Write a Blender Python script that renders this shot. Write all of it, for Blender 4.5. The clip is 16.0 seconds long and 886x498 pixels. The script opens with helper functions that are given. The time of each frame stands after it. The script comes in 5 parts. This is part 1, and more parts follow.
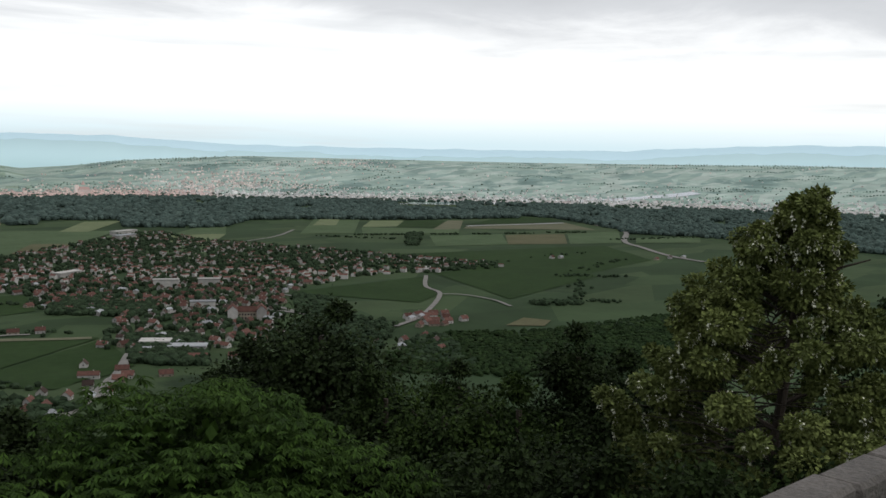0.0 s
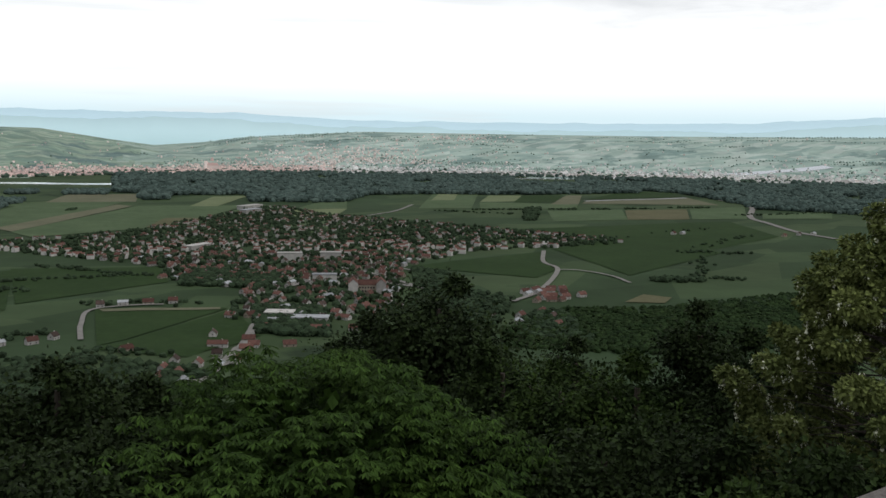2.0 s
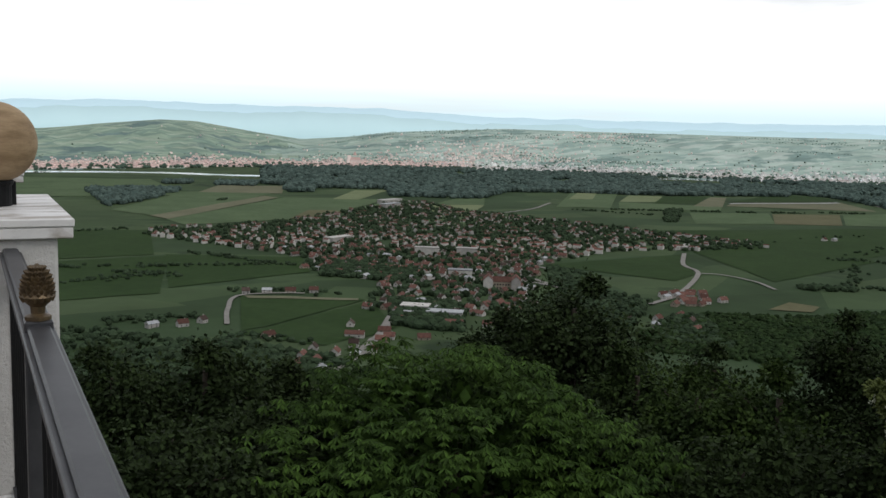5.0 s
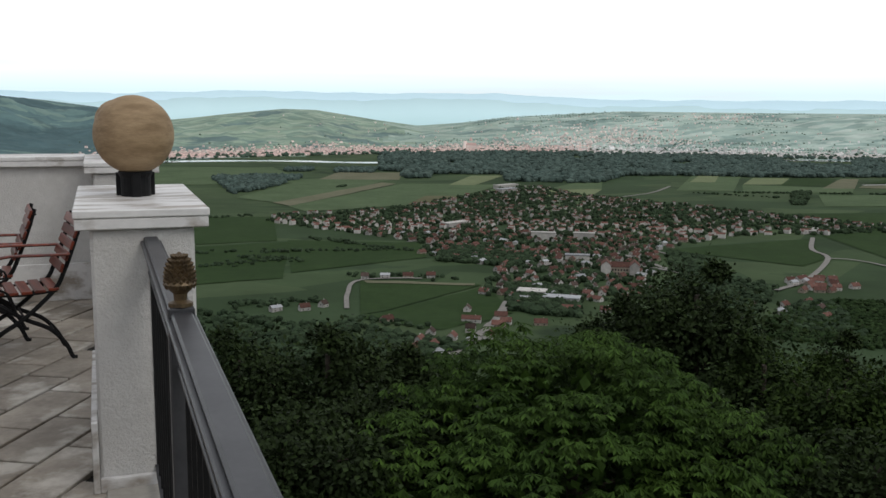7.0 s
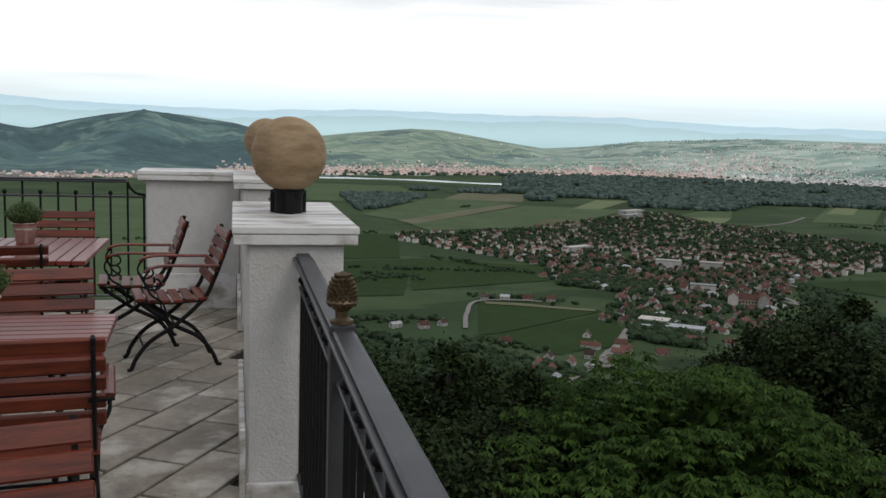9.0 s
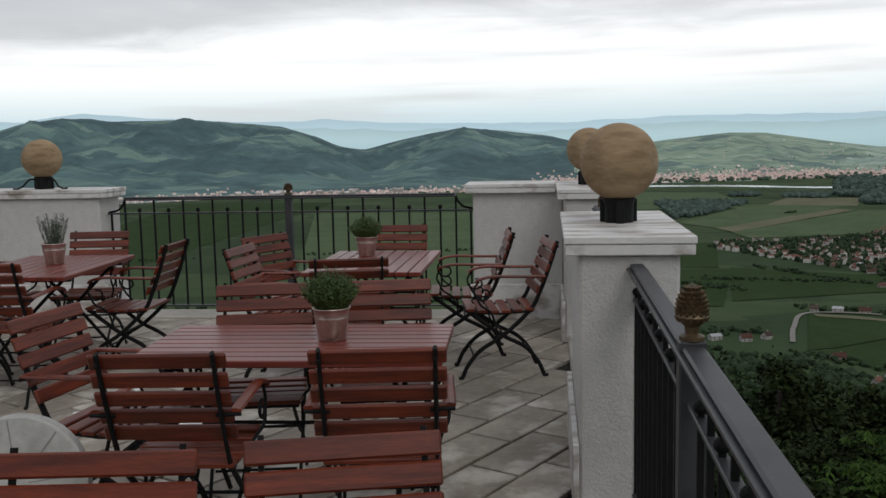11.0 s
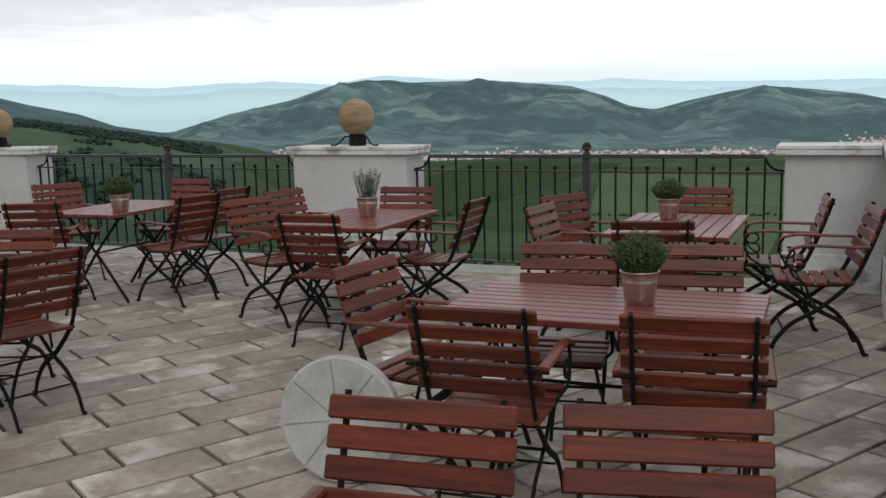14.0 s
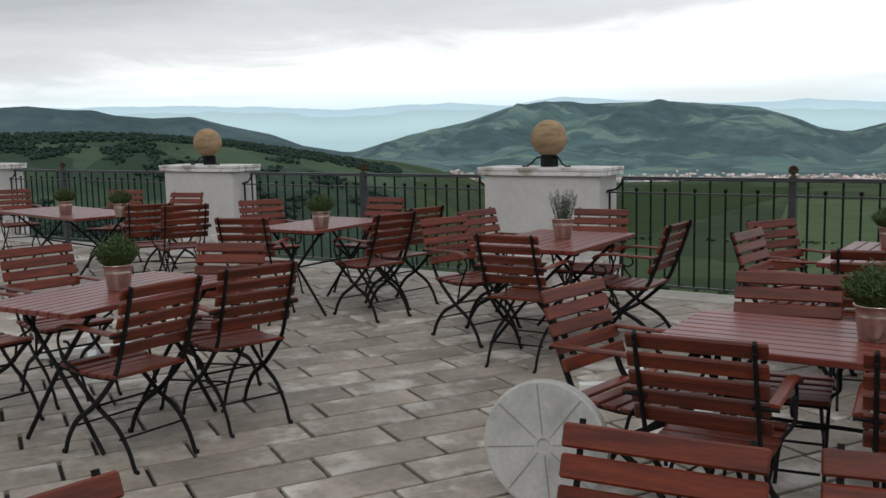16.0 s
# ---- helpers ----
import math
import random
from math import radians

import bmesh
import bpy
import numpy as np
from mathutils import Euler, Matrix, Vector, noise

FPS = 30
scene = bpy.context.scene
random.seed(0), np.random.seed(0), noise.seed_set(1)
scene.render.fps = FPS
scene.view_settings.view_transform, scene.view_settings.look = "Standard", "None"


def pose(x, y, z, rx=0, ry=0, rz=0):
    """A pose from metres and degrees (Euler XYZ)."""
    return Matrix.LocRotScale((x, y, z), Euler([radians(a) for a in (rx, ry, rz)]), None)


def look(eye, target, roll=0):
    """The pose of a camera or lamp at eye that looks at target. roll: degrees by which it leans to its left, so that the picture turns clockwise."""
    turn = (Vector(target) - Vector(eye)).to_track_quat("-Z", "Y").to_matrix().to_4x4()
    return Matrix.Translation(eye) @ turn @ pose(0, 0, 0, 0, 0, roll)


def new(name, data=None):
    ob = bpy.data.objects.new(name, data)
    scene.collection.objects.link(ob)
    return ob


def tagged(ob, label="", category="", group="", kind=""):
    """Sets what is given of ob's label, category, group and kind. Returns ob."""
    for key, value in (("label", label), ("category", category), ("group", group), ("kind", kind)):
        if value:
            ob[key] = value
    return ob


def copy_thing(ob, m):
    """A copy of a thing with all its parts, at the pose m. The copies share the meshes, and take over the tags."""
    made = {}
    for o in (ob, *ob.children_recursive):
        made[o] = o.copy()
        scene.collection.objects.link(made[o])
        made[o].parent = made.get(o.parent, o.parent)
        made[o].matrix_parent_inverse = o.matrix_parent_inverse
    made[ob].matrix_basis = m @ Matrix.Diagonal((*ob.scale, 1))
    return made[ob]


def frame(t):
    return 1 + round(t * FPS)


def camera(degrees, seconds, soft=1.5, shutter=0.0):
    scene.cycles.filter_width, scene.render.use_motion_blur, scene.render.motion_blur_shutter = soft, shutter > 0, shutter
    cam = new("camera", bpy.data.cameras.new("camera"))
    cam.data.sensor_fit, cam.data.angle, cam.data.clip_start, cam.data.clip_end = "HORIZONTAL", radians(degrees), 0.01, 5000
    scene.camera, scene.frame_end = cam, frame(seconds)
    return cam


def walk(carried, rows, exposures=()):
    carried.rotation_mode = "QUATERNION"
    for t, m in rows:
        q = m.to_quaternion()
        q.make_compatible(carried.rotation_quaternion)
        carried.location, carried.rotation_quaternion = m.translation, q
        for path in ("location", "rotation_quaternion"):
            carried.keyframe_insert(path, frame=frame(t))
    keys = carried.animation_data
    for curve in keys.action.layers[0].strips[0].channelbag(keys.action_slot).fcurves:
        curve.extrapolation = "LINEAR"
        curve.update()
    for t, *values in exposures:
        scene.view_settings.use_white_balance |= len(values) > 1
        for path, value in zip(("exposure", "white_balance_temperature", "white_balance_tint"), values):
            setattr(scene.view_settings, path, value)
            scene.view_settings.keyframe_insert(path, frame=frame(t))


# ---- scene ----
cam = camera(50.51, 16.0)
PATH = [
    (0.0, pose(0.468, -0.067, 1.563, 84.53, -1.38, -42.63)),
    (0.5, pose(0.481, -0.046, 1.559, 84.55, -1.50, -41.37)),
    (1.0, pose(0.488, -0.053, 1.557, 84.00, -1.75, -38.82)),
    (1.5, pose(0.477, -0.054, 1.560, 83.42, -1.25, -36.99)),
    (2.0, pose(0.463, -0.075, 1.564, 82.86, -0.93, -35.47)),
    (2.5, pose(0.446, -0.089, 1.568, 82.53, -1.04, -34.10)),
    (3.0, pose(0.429, -0.100, 1.572, 82.90, -0.99, -32.71)),
    (3.5, pose(0.433, -0.102, 1.568, 83.01, -1.17, -31.18)),
    (6.0, pose(0.433, -0.092, 1.559, 81.77, -1.47, -24.25)),
    (6.5, pose(0.429, -0.056, 1.558, 81.27, -1.04, -22.52)),
    (7.0, pose(0.409, -0.065, 1.563, 81.47, -0.52, -20.03)),
    (7.5, pose(0.391, -0.093, 1.574, 81.66, -1.32, -18.41)),
    (8.0, pose(0.380, -0.097, 1.579, 81.70, -1.38, -16.62)),
    (8.2, pose(0.368, -0.114, 1.582, 81.95, -1.63, -16.03)),
    (10.3, pose(0.257, 0.055, 1.570, 83.11, 0.20, -2.15)),
    (10.5, pose(0.257, 0.059, 1.569, 83.13, 0.52, -0.09)),
    (11.0, pose(0.243, 0.061, 1.565, 83.14, 1.15, 6.37)),
    (11.5, pose(0.214, 0.091, 1.560, 82.72, 1.50, 11.81)),
    (12.0, pose(0.181, 0.110, 1.559, 81.61, 1.57, 15.17)),
    (12.5, pose(0.158, 0.114, 1.557, 81.12, 1.12, 17.43)),
    (13.0, pose(0.146, 0.126, 1.556, 80.91, 1.07, 19.19)),
    (13.5, pose(0.142, 0.122, 1.558, 81.08, 0.89, 21.57)),
    (14.0, pose(0.131, 0.108, 1.558, 81.10, 1.39, 23.73)),
    (14.5, pose(0.123, 0.089, 1.560, 81.03, 1.03, 25.70)),
    (15.0, pose(0.094, 0.078, 1.558, 81.28, 0.55, 29.18)),
    (15.5, pose(0.032, 0.077, 1.562, 82.27, 0.89, 31.24)),
    (16.0, pose(-0.030, 0.086, 1.559, 82.61, 1.27, 34.40)),
]
walk(cam, PATH, [(0.0, -0.12), (3.5, -0.02), (8.0, 0.05), (10.3, -0.28), (11.0, -0.32), (12.0, -0.30), (12.5, -0.26), (13.0, -0.12), (14.0, 0.02), (15.0, -0.02), (16.0, -0.08)])

# ---- world and light ----
wld = bpy.data.worlds.new("overcast_sky")
scene.world = wld
wld.use_nodes = True


def sky_nodes():
    nt = wld.node_tree
    nt.nodes.clear()
    N, L = nt.nodes.new, nt.links.new

    def math_node(op, a, b=None, clamp=False):
        n = N("ShaderNodeMath")
        n.operation, n.use_clamp = op, clamp
        for i, v in enumerate((a, b)):
            if v is None:
                continue
            if isinstance(v, (int, float)):
                n.inputs[i].default_value = v
            else:
                L(v, n.inputs[i])
        return n.outputs[0]

    def ramp(fac, stops, interp="LINEAR"):
        n = N("ShaderNodeValToRGB")
        n.color_ramp.interpolation = interp
        while len(n.color_ramp.elements) < len(stops):
            n.color_ramp.elements.new(0.5)
        for e, (p, c) in zip(n.color_ramp.elements, stops):
            e.position, e.color = p, (*c, 1)
        L(fac, n.inputs[0])
        return n.outputs[0]

    def mix(fac, a, b):
        n = N("ShaderNodeMix")
        n.data_type = "RGBA"
        for s, v in ((n.inputs[0], fac), (n.inputs[6], a), (n.inputs[7], b)):
            if isinstance(v, (int, float)):
                s.default_value = v
            elif isinstance(v, tuple):
                s.default_value = (*v, 1)
            else:
                L(v, s)
        return n.outputs[2]

    co = N("ShaderNodeTexCoord").outputs["Generated"]
    sep = N("ShaderNodeSeparateXYZ")
    L(co, sep.inputs[0])
    x, y, z = sep.outputs
    zz = math_node("MAXIMUM", z, 0.0)
    inv = math_node("DIVIDE", 1.0, math_node("ADD", zz, 0.09))
    comb = N("ShaderNodeCombineXYZ")
    L(math_node("MULTIPLY", x, inv), comb.inputs[0])
    L(math_node("MULTIPLY", y, inv), comb.inputs[1])

    def noise_tex(scale, detail, rough, dist=0.0, shift=0.0):
        n = N("ShaderNodeTexNoise")
        m = N("ShaderNodeMapping")
        m.inputs["Location"].default_value = (shift, shift * 0.7, 0)
        L(comb.outputs[0], m.inputs[0])
        L(m.outputs[0], n.inputs["Vector"])
        for k, v in (("Scale", scale), ("Detail", detail), ("Roughness", rough), ("Distortion", dist)):
            n.inputs[k].default_value = v
        return n.outputs["Fac"]

    big = noise_tex(0.42, 3, 0.5, 0.3, 3.1)
    fine = noise_tex(1.1, 6, 0.62, 0.5, 1.7)
    el = math_node("ADD", zz, math_node("MULTIPLY", math_node("SUBTRACT", big, 0.5), 0.11))
    el = math_node("ADD", el, math_node("MULTIPLY", math_node("SUBTRACT", fine, 0.5), 0.07))
    # the gap lies towards the town, the deck hangs lower on both sides
    side = math_node("ADD", math_node("MULTIPLY", x, 0.375), math_node("MULTIPLY", y, 0.927))
    el = math_node("ADD", el, math_node("MULTIPLY", math_node("SUBTRACT", 0.80, side), 0.11))
    # bright gap over the horizon, then the grey deck of cloud
    deck = ramp(el, [(0.0, SKY_LOW), (0.035, SKY_GAP), (0.10, SKY_GAP), (0.135, SKY_EDGE), (0.20, SKY_DECK), (0.6, SKY_TOP), (1.0, SKY_TOP)])
    low = ramp(z, [(0.0, (0, 0, 0)), (0.016, (0, 0, 0)), (0.06, (1, 1, 1))])
    haze = mix(low, SKY_HAZE, deck)
    # thin streaks of cloud inside the gap
    st = N("ShaderNodeMapping")
    st.inputs["Scale"].default_value = (2.0, 2.0, 34.0)
    L(co, st.inputs[0])
    sn = N("ShaderNodeTexNoise")
    L(st.outputs[0], sn.inputs["Vector"])
    sn.inputs["Scale"].default_value, sn.inputs["Detail"].default_value = 1.0, 5
    streak = ramp(sn.outputs["Fac"], [(0.0, (0, 0, 0)), (0.52, (0, 0, 0)), (0.68, (0.65, 0.65, 0.65))])
    cloud = mix(streak, haze, SKY_STREAK)
    air = N("ShaderNodeTexSky")
    air.sky_type, air.sun_disc = "NISHITA", False
    air.sun_elevation, air.sun_rotation = radians(48), radians(SUN_AZ)
    blue = N("ShaderNodeMix")
    blue.data_type, blue.blend_type = "RGBA", "ADD"
    blue.inputs[0].default_value = 1.0
    L(cloud, blue.inputs[6])
    dim = N("ShaderNodeMix")
    dim.data_type, dim.blend_type = "RGBA", "MULTIPLY"
    dim.inputs[0].default_value = 1.0
    L(air.outputs[0], dim.inputs[6])
    dim.inputs[7].default_value = (0.012, 0.012, 0.012, 1)
    L(dim.outputs[2], blue.inputs[7])
    bg = N("ShaderNodeBackground")
    bg.inputs[1].default_value = SKY_STRENGTH
    L(blue.outputs[2], bg.inputs[0])
    out = N("ShaderNodeOutputWorld")
    L(bg.outputs[0], out.inputs[0])


SUN_AZ = 150
SKY_STRENGTH = 1.0
SKY_HAZE = (0.72, 0.90, 0.98)
SKY_LOW, SKY_GAP = (1.15, 1.18, 1.19), (1.22, 1.23, 1.23)
SKY_EDGE, SKY_DECK, SKY_TOP = (0.75, 0.76, 0.78), (0.50, 0.51, 0.53), (0.62, 0.63, 0.66)
SKY_STREAK = (0.74, 0.76, 0.78)
sky_nodes()
sun = new("sun", bpy.data.lights.new("sun", "SUN"))
sun.data.energy, sun.data.angle, sun.data.color = 0.7, radians(25), (1.0, 0.96, 0.9)
sun.matrix_world = look((0, 0, 60), (-18 * math.sin(radians(SUN_AZ)), -18 * math.cos(radians(SUN_AZ)), 40))


# ---- materials ----
def material(name, base, alt=None, scale=6.0, rough=0.7, metal=0.0, bump=0.0, bump_scale=60.0, vary=0.0, fine=0.0,
             stretch=(1, 1, 1), coord="Object", detail=5.0, spots=None, bump_dist=0.01, coat=0.0, island=False, spec=0.5):
    """A surface with two scales of colour change, per-object change, grain and fine relief."""
    m = bpy.data.materials.new(name)
    m.use_nodes = True
    nt = m.node_tree
    N, L = nt.nodes.new, nt.links.new
    b = nt.nodes["Principled BSDF"]
    b.inputs["Roughness"].default_value, b.inputs["Metallic"].default_value = rough, metal
    b.inputs["Coat Weight"].default_value = coat
    b.inputs["Specular IOR Level"].default_value = spec
    b.inputs["Coat Roughness"].default_value = 0.25
    co = N("ShaderNodeTexCoord")
    mp = N("ShaderNodeMapping")
    mp.inputs["Scale"].default_value = stretch
    L(co.outputs[coord], mp.inputs[0])
    vec = mp.outputs[0]
    if vary and not island:
        shift = N("ShaderNodeVectorMath")
        shift.operation = "SCALE"
        shift.inputs[0].default_value = (37.0, 23.0, 11.0)
        L(N("ShaderNodeObjectInfo").outputs["Random"], shift.inputs["Scale"])
        own = N("ShaderNodeVectorMath")
        L(vec, own.inputs[0])
        L(shift.outputs[0], own.inputs[1])
        vec = own.outputs[0]

    def ntex(s, d=detail):
        n = N("ShaderNodeTexNoise")
        L(vec, n.inputs["Vector"])
        n.inputs["Scale"].default_value, n.inputs["Detail"].default_value, n.inputs["Roughness"].default_value = s, d, 0.6
        return n.outputs["Fac"]

    def mixc(kind, fac, a, c):
        n = N("ShaderNodeMix")
        n.data_type, n.blend_type = "RGBA", kind
        for s, v in ((n.inputs[0], fac), (n.inputs[6], a), (n.inputs[7], c)):
            if isinstance(v, (int, float)):
                s.default_value = v
            elif isinstance(v, tuple):
                s.default_value = (*v, 1)
            else:
                L(v, s)
        return n.outputs[2]

    def rng(v, lo, hi, a=0.0, c=1.0):
        n = N("ShaderNodeMapRange")
        L(v, n.inputs[0])
        for i, q in enumerate((lo, hi, a, c)):
            n.inputs[i + 1].default_value = q
        return n.outputs[0]

    col = mixc("MIX", rng(ntex(scale), 0.36, 0.64), base, alt or base)
    if fine:
        col = mixc("MULTIPLY", 1.0, col, mixc("MIX", rng(ntex(scale * 9), 0.3, 0.7), (1 - fine,) * 3, (1 + fine,) * 3))
    if spots:
        col = mixc("MIX", rng(ntex(spots[1], 8), spots[2], spots[2] + 0.12, 0, spots[3]), col, spots[0])
    if vary:
        info = N("ShaderNodeNewGeometry").outputs["Random Per Island"] if island else N("ShaderNodeObjectInfo").outputs["Random"]
        col = mixc("MULTIPLY", 1.0, col, mixc("MIX", info, (1 - vary,) * 3, (1 + vary,) * 3))
    L(col, b.inputs["Base Color"])
    if bump:
        bn = N("ShaderNodeBump")
        bn.inputs["Strength"].default_value, bn.inputs["Distance"].default_value = bump, bump_dist
        L(ntex(bump_scale, 4), bn.inputs["Height"])
        L(bn.outputs[0], b.inputs["Normal"])
    return m


M = {}
M["plaster"] = material("rough_plaster", (0.60, 0.59, 0.57), (0.545, 0.535, 0.51), 2.0, 0.9, bump=0.65, bump_scale=80, fine=0.06, bump_dist=0.012)
M["marble"] = material("white_marble", (0.72, 0.71, 0.69), (0.62, 0.61, 0.60), 5.0, 0.45, fine=0.06, stretch=(0.6, 1.8, 1), spots=((0.25, 0.205, 0.155), 5.0, 0.485, 0.8))
M["sandstone"] = material("banded_sandstone", (0.38, 0.27, 0.155), (0.22, 0.145, 0.075), 4.0, 0.75, stretch=(1.0, 1.4, 4.0), fine=0.1, bump=0.15, bump_scale=40)
M["iron"] = material("black_wrought_iron", (0.007, 0.0073, 0.0078), (0.012, 0.012, 0.0125), 20, 0.58, 0.0, bump=0.15, bump_scale=200, bump_dist=0.002, spec=0.14)
M["rail"] = material("dark_painted_rail", (0.035, 0.036, 0.04), (0.05, 0.051, 0.055), 8, 0.42, 0.0, fine=0.1, spec=0.4)
M["brass"] = material("weathered_brass", (0.150, 0.105, 0.055), (0.085, 0.062, 0.038), 30, 0.45, 0.55, fine=0.2)
M["wood"] = material("varnished_hardwood", (0.168, 0.0290, 0.0095), (0.072, 0.0120, 0.0048), 3.0, 0.42, stretch=(1.2, 14, 14), fine=0.22, vary=0.22, bump=0.08, bump_scale=30, coat=0.18, bump_dist=0.003, spec=0.35)
M["table"] = material("red_varnished_table_wood", (0.200, 0.040, 0.026), (0.135, 0.025, 0.017), 3.0, 0.34, stretch=(1.2, 14, 14), fine=0.18, vary=0.14, coat=0.3)
M["slab"] = material("grey_sandstone_slab", (0.355, 0.315, 0.262), (0.215, 0.187, 0.152), 2.4, 0.62, fine=0.16, vary=0.16, bump=0.3, bump_scale=26, spots=((0.62, 0.59, 0.53), 2.8, 0.53, 0.75), bump_dist=0.003, spec=0.4)
M["joint"] = material("dark_joint_mortar", (0.03, 0.027, 0.023), (0.018, 0.016, 0.014), 12, 0.95)
M["kerb"] = material("pale_edge_stone", (0.43, 0.41, 0.37), (0.34, 0.32, 0.28), 3, 0.85, fine=0.1)
# zinc warmed in its base colour for the red table's reflection
M["zinc"] = material("zinc_with_red_reflection", (0.60, 0.47, 0.42), (0.46, 0.37, 0.33), 14, 0.28, 0.85, fine=0.05)
M["concrete"] = material("pale_cast_stone", (0.52, 0.52, 0.50), (0.40, 0.40, 0.38), 6, 0.7, fine=0.08, spots=((0.25, 0.25, 0.24), 7, 0.56, 0.5))
M["herb"] = material("herb_leaf_green", (0.058, 0.100, 0.020), (0.036, 0.066, 0.014), 30, 0.6, vary=0.3, island=True)
M["herb2"] = material("rosemary_grey_green", (0.062, 0.082, 0.05), (0.038, 0.054, 0.031), 30, 0.6, vary=0.3, island=True)
M["ledge"] = material("weathered_ledge_stone", (0.145, 0.13, 0.115), (0.095, 0.086, 0.076), 9, 0.9, fine=0.3, bump=0.9, bump_scale=30, bump_dist=0.02)
M["groove"] = material("shallow_groove", (0.30, 0.30, 0.285), (0.24, 0.24, 0.23), 6, 0.8)
M["white"] = material("white_painted_metal", (0.75, 0.75, 0.73), (0.6, 0.6, 0.58), 8, 0.5)


# ---- mesh helpers ----
def empty(name, label, category, group="", kind=""):
    return tagged(new(name), label, category, group, kind)


def mesh_ob(name, bm, mat, smooth=False):
    me = bpy.data.meshes.new(name)
    bm.normal_update()
    bm.to_mesh(me)
    bm.free()
    me.materials.append(M[mat] if isinstance(mat, str) else mat)
    if smooth:
        me.shade_smooth()
    return new(name, me)


def part(name, bm, mat, parent, label="", smooth=False):
    ob = mesh_ob(name, bm, mat, smooth)
    ob.parent = parent
    if label:
        ob["label"] = label
    return ob


def share(name, me, parent, m):
    ob = new(name, me)
    ob.parent = parent
    ob.matrix_basis = m
    return ob


def box(x0, x1, y0, y1, z0, z1, bevel=0.0, bm=None, m=None):
    own = bmesh.new()
    bmesh.ops.create_cube(own, size=1)
    bmesh.ops.transform(own, matrix=Matrix.Translation(((x0 + x1) / 2, (y0 + y1) / 2, (z0 + z1) / 2)) @ Matrix.Diagonal((x1 - x0, y1 - y0, z1 - z0, 1)), verts=own.verts)
    if bevel:
        bmesh.ops.bevel(own, geom=own.edges[:], offset=bevel, segments=1, affect="EDGES")
    if m:
        bmesh.ops.transform(own, matrix=m, verts=own.verts)
    if bm is None:
        return own
    merge(bm, own)
    return bm


def merge(bm, own):
    vs = [bm.verts.new(v.co) for v in own.verts]
    own.verts.index_update()
    for f in own.faces:
        bm.faces.new([vs[v.index] for v in f.verts])
    own.free()


def tube(points, r, seg=6, bm=None, flat=None):
    """A rod of radius r along points; flat=(a, b) gives an oval section."""
    bm = bm or bmesh.new()
    pts = [Vector(p) for p in points]
    rings, side = [], None
    for i, p in enumerate(pts):
        d = (pts[min(i + 1, len(pts) - 1)] - pts[max(i - 1, 0)]).normalized()
        if side is None:
            side = d.orthogonal().normalized() if abs(d.x) > 0.9 else Vector((1, 0, 0))
        side = (side - d * side.dot(d)).normalized()
        up = d.cross(side)
        rr = r[i] if isinstance(r, (list, tuple)) else r
        a, b = (rr * flat[0], rr * flat[1]) if flat else (rr, rr)
        rings.append([bm.verts.new(p + side * a * math.cos(2 * math.pi * k / seg) + up * b * math.sin(2 * math.pi * k / seg)) for k in range(seg)])
    for u, w in zip(rings, rings[1:]):
        for k in range(seg):
            bm.faces.new((u[k], u[(k + 1) % seg], w[(k + 1) % seg], w[k]))
    bm.faces.new(rings[0][::-1])
    bm.faces.new(rings[-1])
    return bm


def lathe(profile, seg=20, bm=None, at=(0, 0, 0)):
    """Turn (radius, height) pairs round the z axis."""
    bm = bm or bmesh.new()
    rings = [[bm.verts.new((at[0] + r * math.cos(2 * math.pi * k / seg), at[1] + r * math.sin(2 * math.pi * k / seg), at[2] + h)) for k in range(seg)] for r, h in profile]
    for u, w in zip(rings, rings[1:]):
        for k in range(seg):
            bm.faces.new((u[k], u[(k + 1) % seg], w[(k + 1) % seg], w[k]))
    bm.faces.new(rings[0][::-1])
    bm.faces.new(rings[-1])
    return bm


def spline(pts, n=6):
    """A smooth line through pts."""
    p = [Vector(q) for q in pts]
    p = [p[0] * 2 - p[1]] + p + [p[-1] * 2 - p[-2]]
    out = []
    for i in range(1, len(p) - 2):
        for k in range(n):
            t = k / n
            out.append(0.5 * (2 * p[i] + (p[i + 1] - p[i - 1]) * t + (2 * p[i - 1] - 5 * p[i] + 4 * p[i + 1] - p[i + 2]) * t * t + (3 * p[i] - p[i - 1] - 3 * p[i + 1] + p[i + 2]) * t ** 3))
    return out + [p[-2]]


def grid_mesh(name, X, Y, Z, mat, smooth=True):
    """A sheet from arrays of the same shape."""
    a, b = X.shape
    co = np.stack([X, Y, Z], -1).reshape(-1, 3)
    i = np.arange(a * b).reshape(a, b)
    f = np.stack([i[:-1, :-1], i[1:, :-1], i[1:, 1:], i[:-1, 1:]], -1).reshape(-1, 4)
    me = bpy.data.meshes.new(name)
    me.from_pydata(co.tolist(), [], f.tolist())
    me.materials.append(M[mat])
    if smooth:
        me.shade_smooth()
    return new(name, me)


# ---- the land ----
VALLEY = -120.0


def bands(az, table):
    t = np.array(table)
    return np.interp(az, t[:, 0], t[:, 1])


